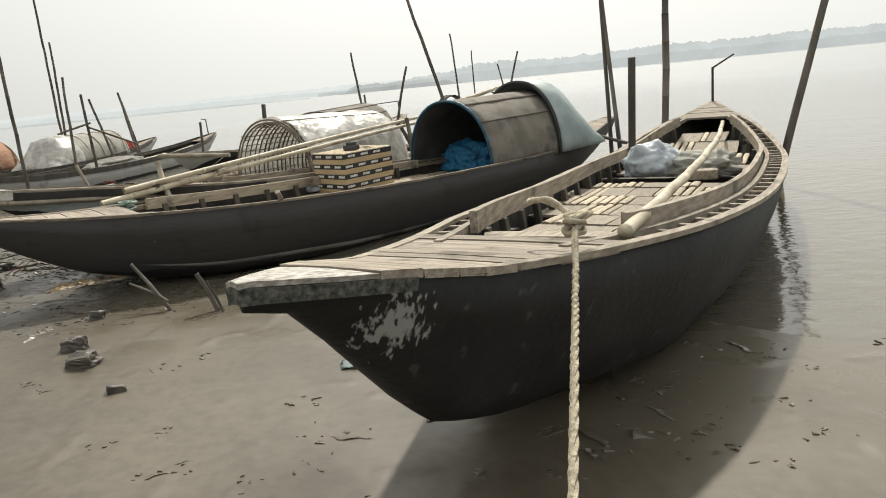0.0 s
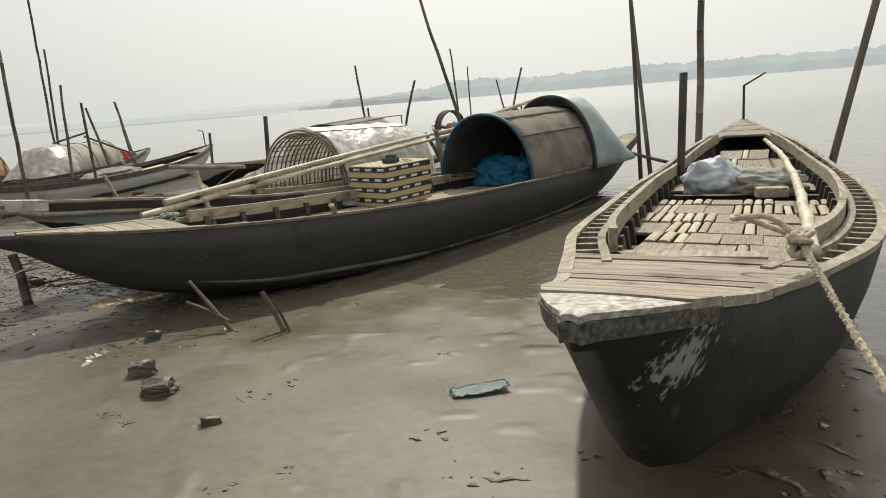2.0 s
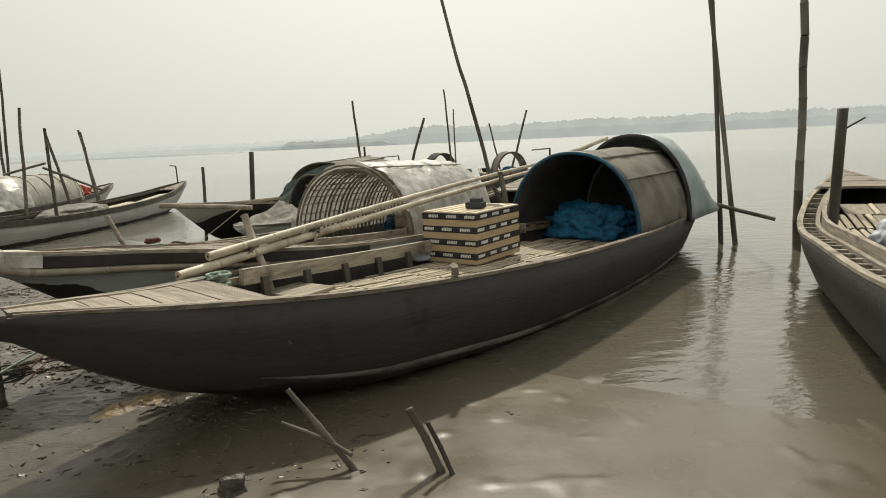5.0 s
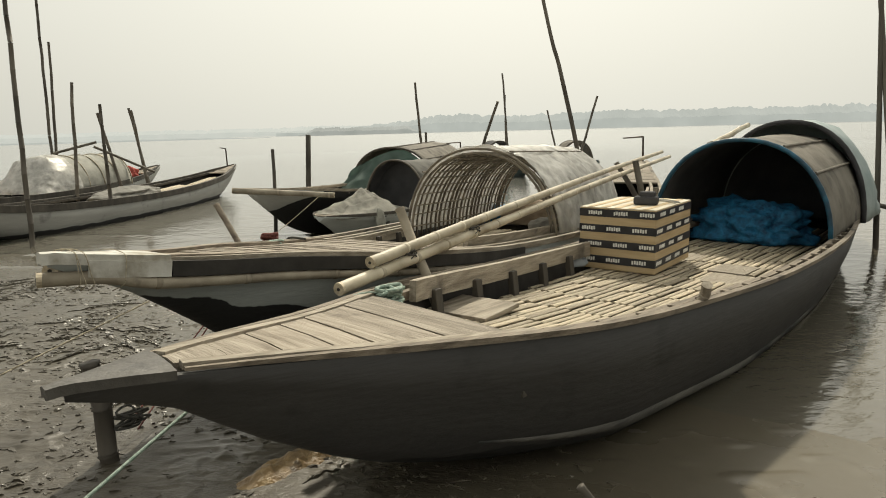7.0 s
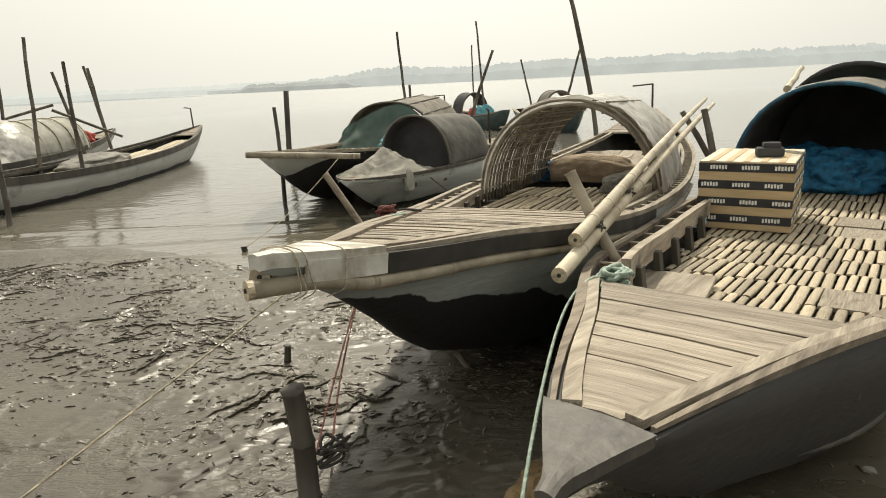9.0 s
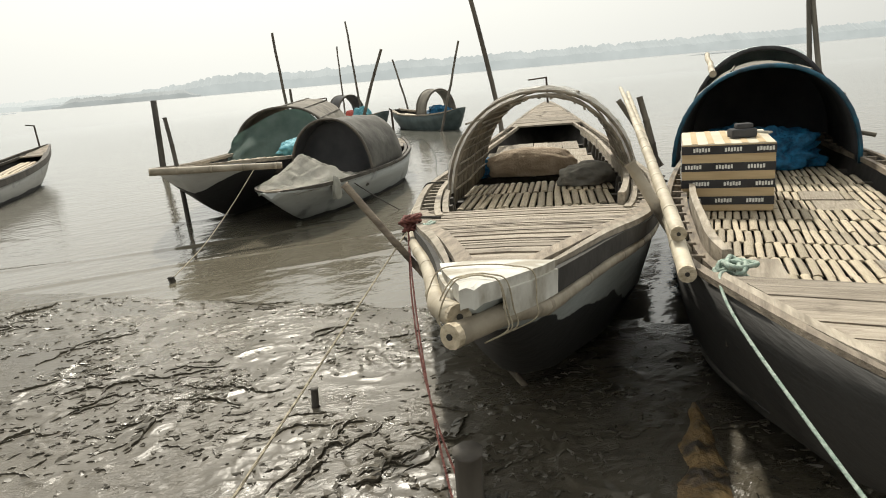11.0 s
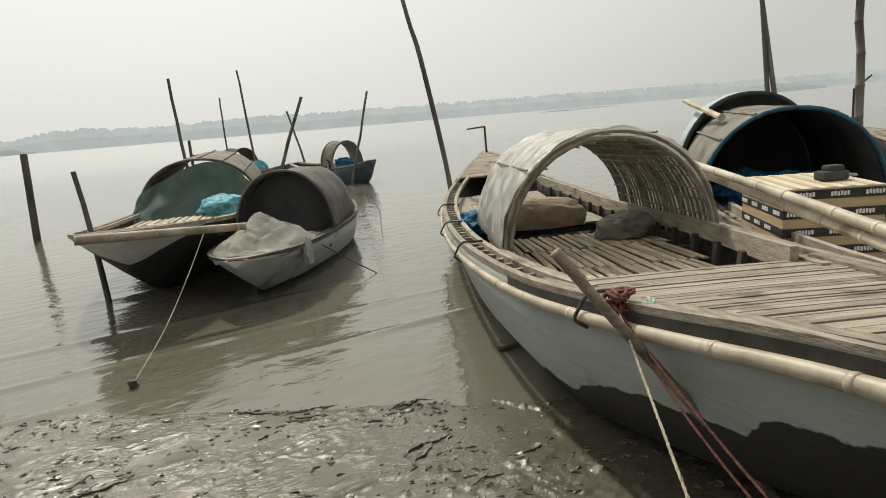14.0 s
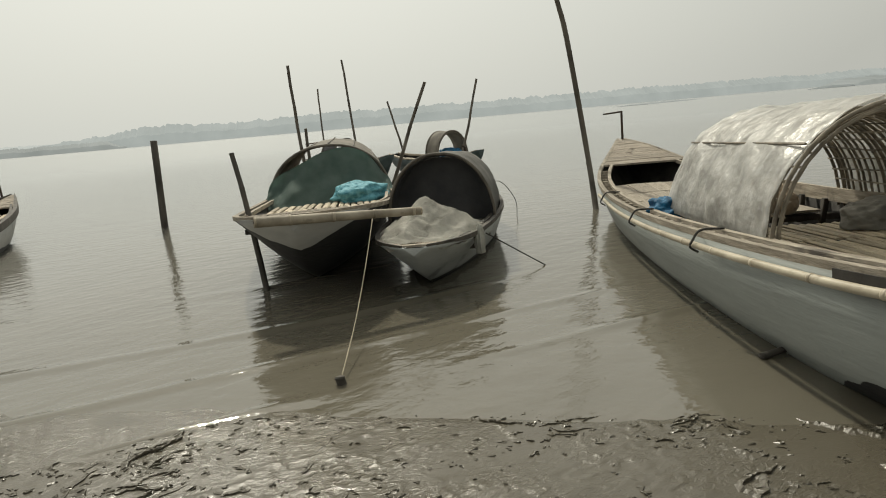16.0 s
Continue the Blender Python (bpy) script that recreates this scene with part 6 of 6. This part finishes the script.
rope("mooring_line", [(-4.72, 13.75, 0.72), (-5.1, 13.06, 0.4), (-5.48, 12.38, 0.13), (-5.84, 11.73, -0.03)], 0.0045, M_ROPE, "thin pale mooring line down to a peg in the shallows")
rope("mooring_line", [(-3.55, 13.9, 0.42), (-3.2, 13.5, 0.12), (-2.9, 13.35, -0.1)], 0.007, M_ROPE_DARK, "thin dark line hanging into the water")
rope("mooring_line", [(-1.75, 16.6, 0.45), (-1.35, 16.7, 0.5), (-1.2, 16.5, 0.2), (-1.25, 16.4, -0.1)], 0.006, M_ROPE_DARK, "thin dark line trailing at the stern")

# ---- on the mud ----
def stake(x, y, h, lean, r, label, material=None):
    z = gz(x, y)
    pole("stake", [(x, y, z - 0.2), (x + lean[0], y + lean[1], z + h)], r, r * 0.92, material or M_POLE, label, "stake", group="")


stake(-4.82, 6.72, 0.52, (-0.05, -0.04), 0.045, "dark broken bamboo stake in the mud with rope")
stake(-5.85, 11.72, 0.1, (0.0, 0.0), 0.035, "short dark peg in the shallows", M_DARKWOOD)
stake(-5.08, 8.31, 0.1, (0.01, 0.0), 0.022, "short dark pipe stub in the mud", M_DARKWOOD)
knot("loose_rope", (-4.75, 6.75, gz(-4.75, 6.75) + 0.2), 0.075, 0.006, M_ROPE_DARK, "loose dark rope round the stake", 5, 20)
pole("bamboo_stick", [(-2.0, 5.47, -0.1), (-2.2, 5.54, 0.38)], 0.022, 0.02, M_POLE, "short bamboo stick leaning out of the mud", "stick", group="sticks")
pole("forked_stick", [(-2.39, 5.52, -0.1), (-2.82, 5.67, 0.48)], 0.02, 0.014, M_POLE, "thin forked stick leaning out of the mud", "stick", group="sticks")
pole("forked_stick", [(-2.5, 5.56, 0.15), (-2.86, 5.66, 0.31)], 0.012, 0.01, M_POLE, "thin branch of a stick in the mud", "stick", group="sticks")
pole("bamboo_stick", [(-1.95, 5.44, -0.1), (-2.12, 5.5, 0.32)], 0.014, 0.012, M_DARKWOOD, "short dark stick leaning out of the mud", "stick", group="sticks")


def stone(x, y, s, seed, material=None, label="wet broken brick half sunk in mud"):
    rnd = random.Random(seed)
    bm = bmesh.new()
    r = bmesh.ops.create_cube(bm, size=1.0)
    for v in r["verts"]:
        v.co = Vector((v.co.x * s[0] * rnd.uniform(0.7, 1.2), v.co.y * s[1] * rnd.uniform(0.7, 1.2), v.co.z * s[2] * rnd.uniform(0.6, 1.3)))
    bmesh.ops.bevel(bm, geom=bm.edges[:], offset=min(s) * 0.08, segments=1, affect="EDGES")
    bmesh.ops.subdivide_edges(bm, edges=bm.edges[:], cuts=4, use_grid_fill=True)
    for v in bm.verts:
        k = noise.fractal(v.co * 14 + Vector((seed * 3, 0, 0)), 0.7, 2.1, 4)
        v.co += v.co.normalized() * 0.22 * min(s) * k
    ob = single("broken_brick", bm, material or M_STONE, label, "brick", group="rubble in the mud")
    ob.matrix_world = Matrix.Translation((x, y, gz(x, y) + s[2] * 0.25)) @ Euler((rnd.uniform(-0.2, 0.2), rnd.uniform(-0.2, 0.2), rnd.uniform(0, 6))).to_matrix().to_4x4()


stone(-2.82, 4.66, (0.17, 0.12, 0.11), 1)
stone(-2.57, 4.32, (0.2, 0.13, 0.11), 2)
stone(-3.07, 5.43, (0.13, 0.1, 0.08), 3)
stone(-2.09, 3.87, (0.1, 0.07, 0.05), 4)


bm = bmesh.new()
n = 14
rows = [[bm.verts.new(((i / n - 0.5) * 0.36, (j / 8 - 0.5) * 0.15 * (1 - 0.5 * abs(i / n - 0.5)), 0.012 + 0.03 * abs(noise.noise(Vector((i * 0.45, j * 0.6, 4)))))) for i in range(n + 1)] for j in range(9)]
for r0, r1 in zip(rows, rows[1:]):
    for i in range(n):
        bm.faces.new((r0[i], r0[i + 1], r1[i + 1], r1[i])).smooth = True
bmesh.ops.solidify(bm, geom=bm.faces[:], thickness=0.003)
scrap = single("plastic_scrap", bm, M_TARP_BLUE, "torn pale blue plastic scrap lying on wet mud", "plastic scrap", True)
scrap.matrix_world = Matrix.Translation((-0.58, 4.15, gz(-0.58, 4.15) + 0.005)) @ Matrix.Rotation(0.25, 4, "Z")
bm = bmesh.new()
tube(bm, smooth_path([(-3.55, 10.36, -0.05), (-3.36, 10.3, -0.02), (-3.2, 10.27, -0.03), (-3.0, 10.16, -0.05)], 6), 0.024, 0.014)
tube(bm, smooth_path([(-3.36, 10.3, -0.02), (-3.3, 10.36, 0.05), (-3.27, 10.42, 0.14)], 6), 0.011, 0.006)
tube(bm, smooth_path([(-3.36, 10.3, -0.02), (-3.22, 10.2, 0.01), (-3.14, 10.08, -0.03)], 6), 0.011, 0.006)
single("driftwood", bm, M_DARKWOOD, "dark forked driftwood at the water's edge", "driftwood", True)


def sunlit_sand_wedge():
    """A streak of ochre sand and straw between two hulls, its taper copying the sunlit strip."""
    bm = bmesh.new()
    a, b = Vector((-4.2, 6.38)), Vector((-3.34, 7.42))
    d = (b - a).normalized()
    s = Vector((-d.y, d.x))
    rows = []
    for i in range(71):
        u = i / 70
        row = []
        for j in range(25):
            v = j / 12 - 1
            # Width narrows along the streak, as the strip reached by the sun does.
            half = 0.15 * (1 - 0.65 * u) * (0.25 + 0.75 * math.sin(math.pi * min(1, u * 1.05)) ** 0.6) * (1 + 0.5 * noise.noise(Vector((u * 7, math.copysign(1, v), 2))))
            p = a.lerp(b, u) + s * half * v
            edge = max(0.0, 1 - v * v) * min(1, 8 * u, 8 * (1 - u))
            h = 0.03 * edge * (0.6 + 1.2 * abs(noise.fractal(Vector((p.x * 9, p.y * 9, 1)), 0.8, 2.1, 4))) - 0.012 * (1 - edge)
            row.append(bm.verts.new((p.x, p.y, gz(p.x, p.y) + h)))
        rows.append(row)
    for r0, r1 in zip(rows, rows[1:]):
        for j in range(24):
            bm.faces.new((r0[j], r0[j + 1], r1[j + 1], r1[j])).smooth = True
    single("sunlit_sand_wedge", bm, M_OCHRE, "wet ochre sand shaped as the sunlit strip between the hulls", "sand", True)


sunlit_sand_wedge()
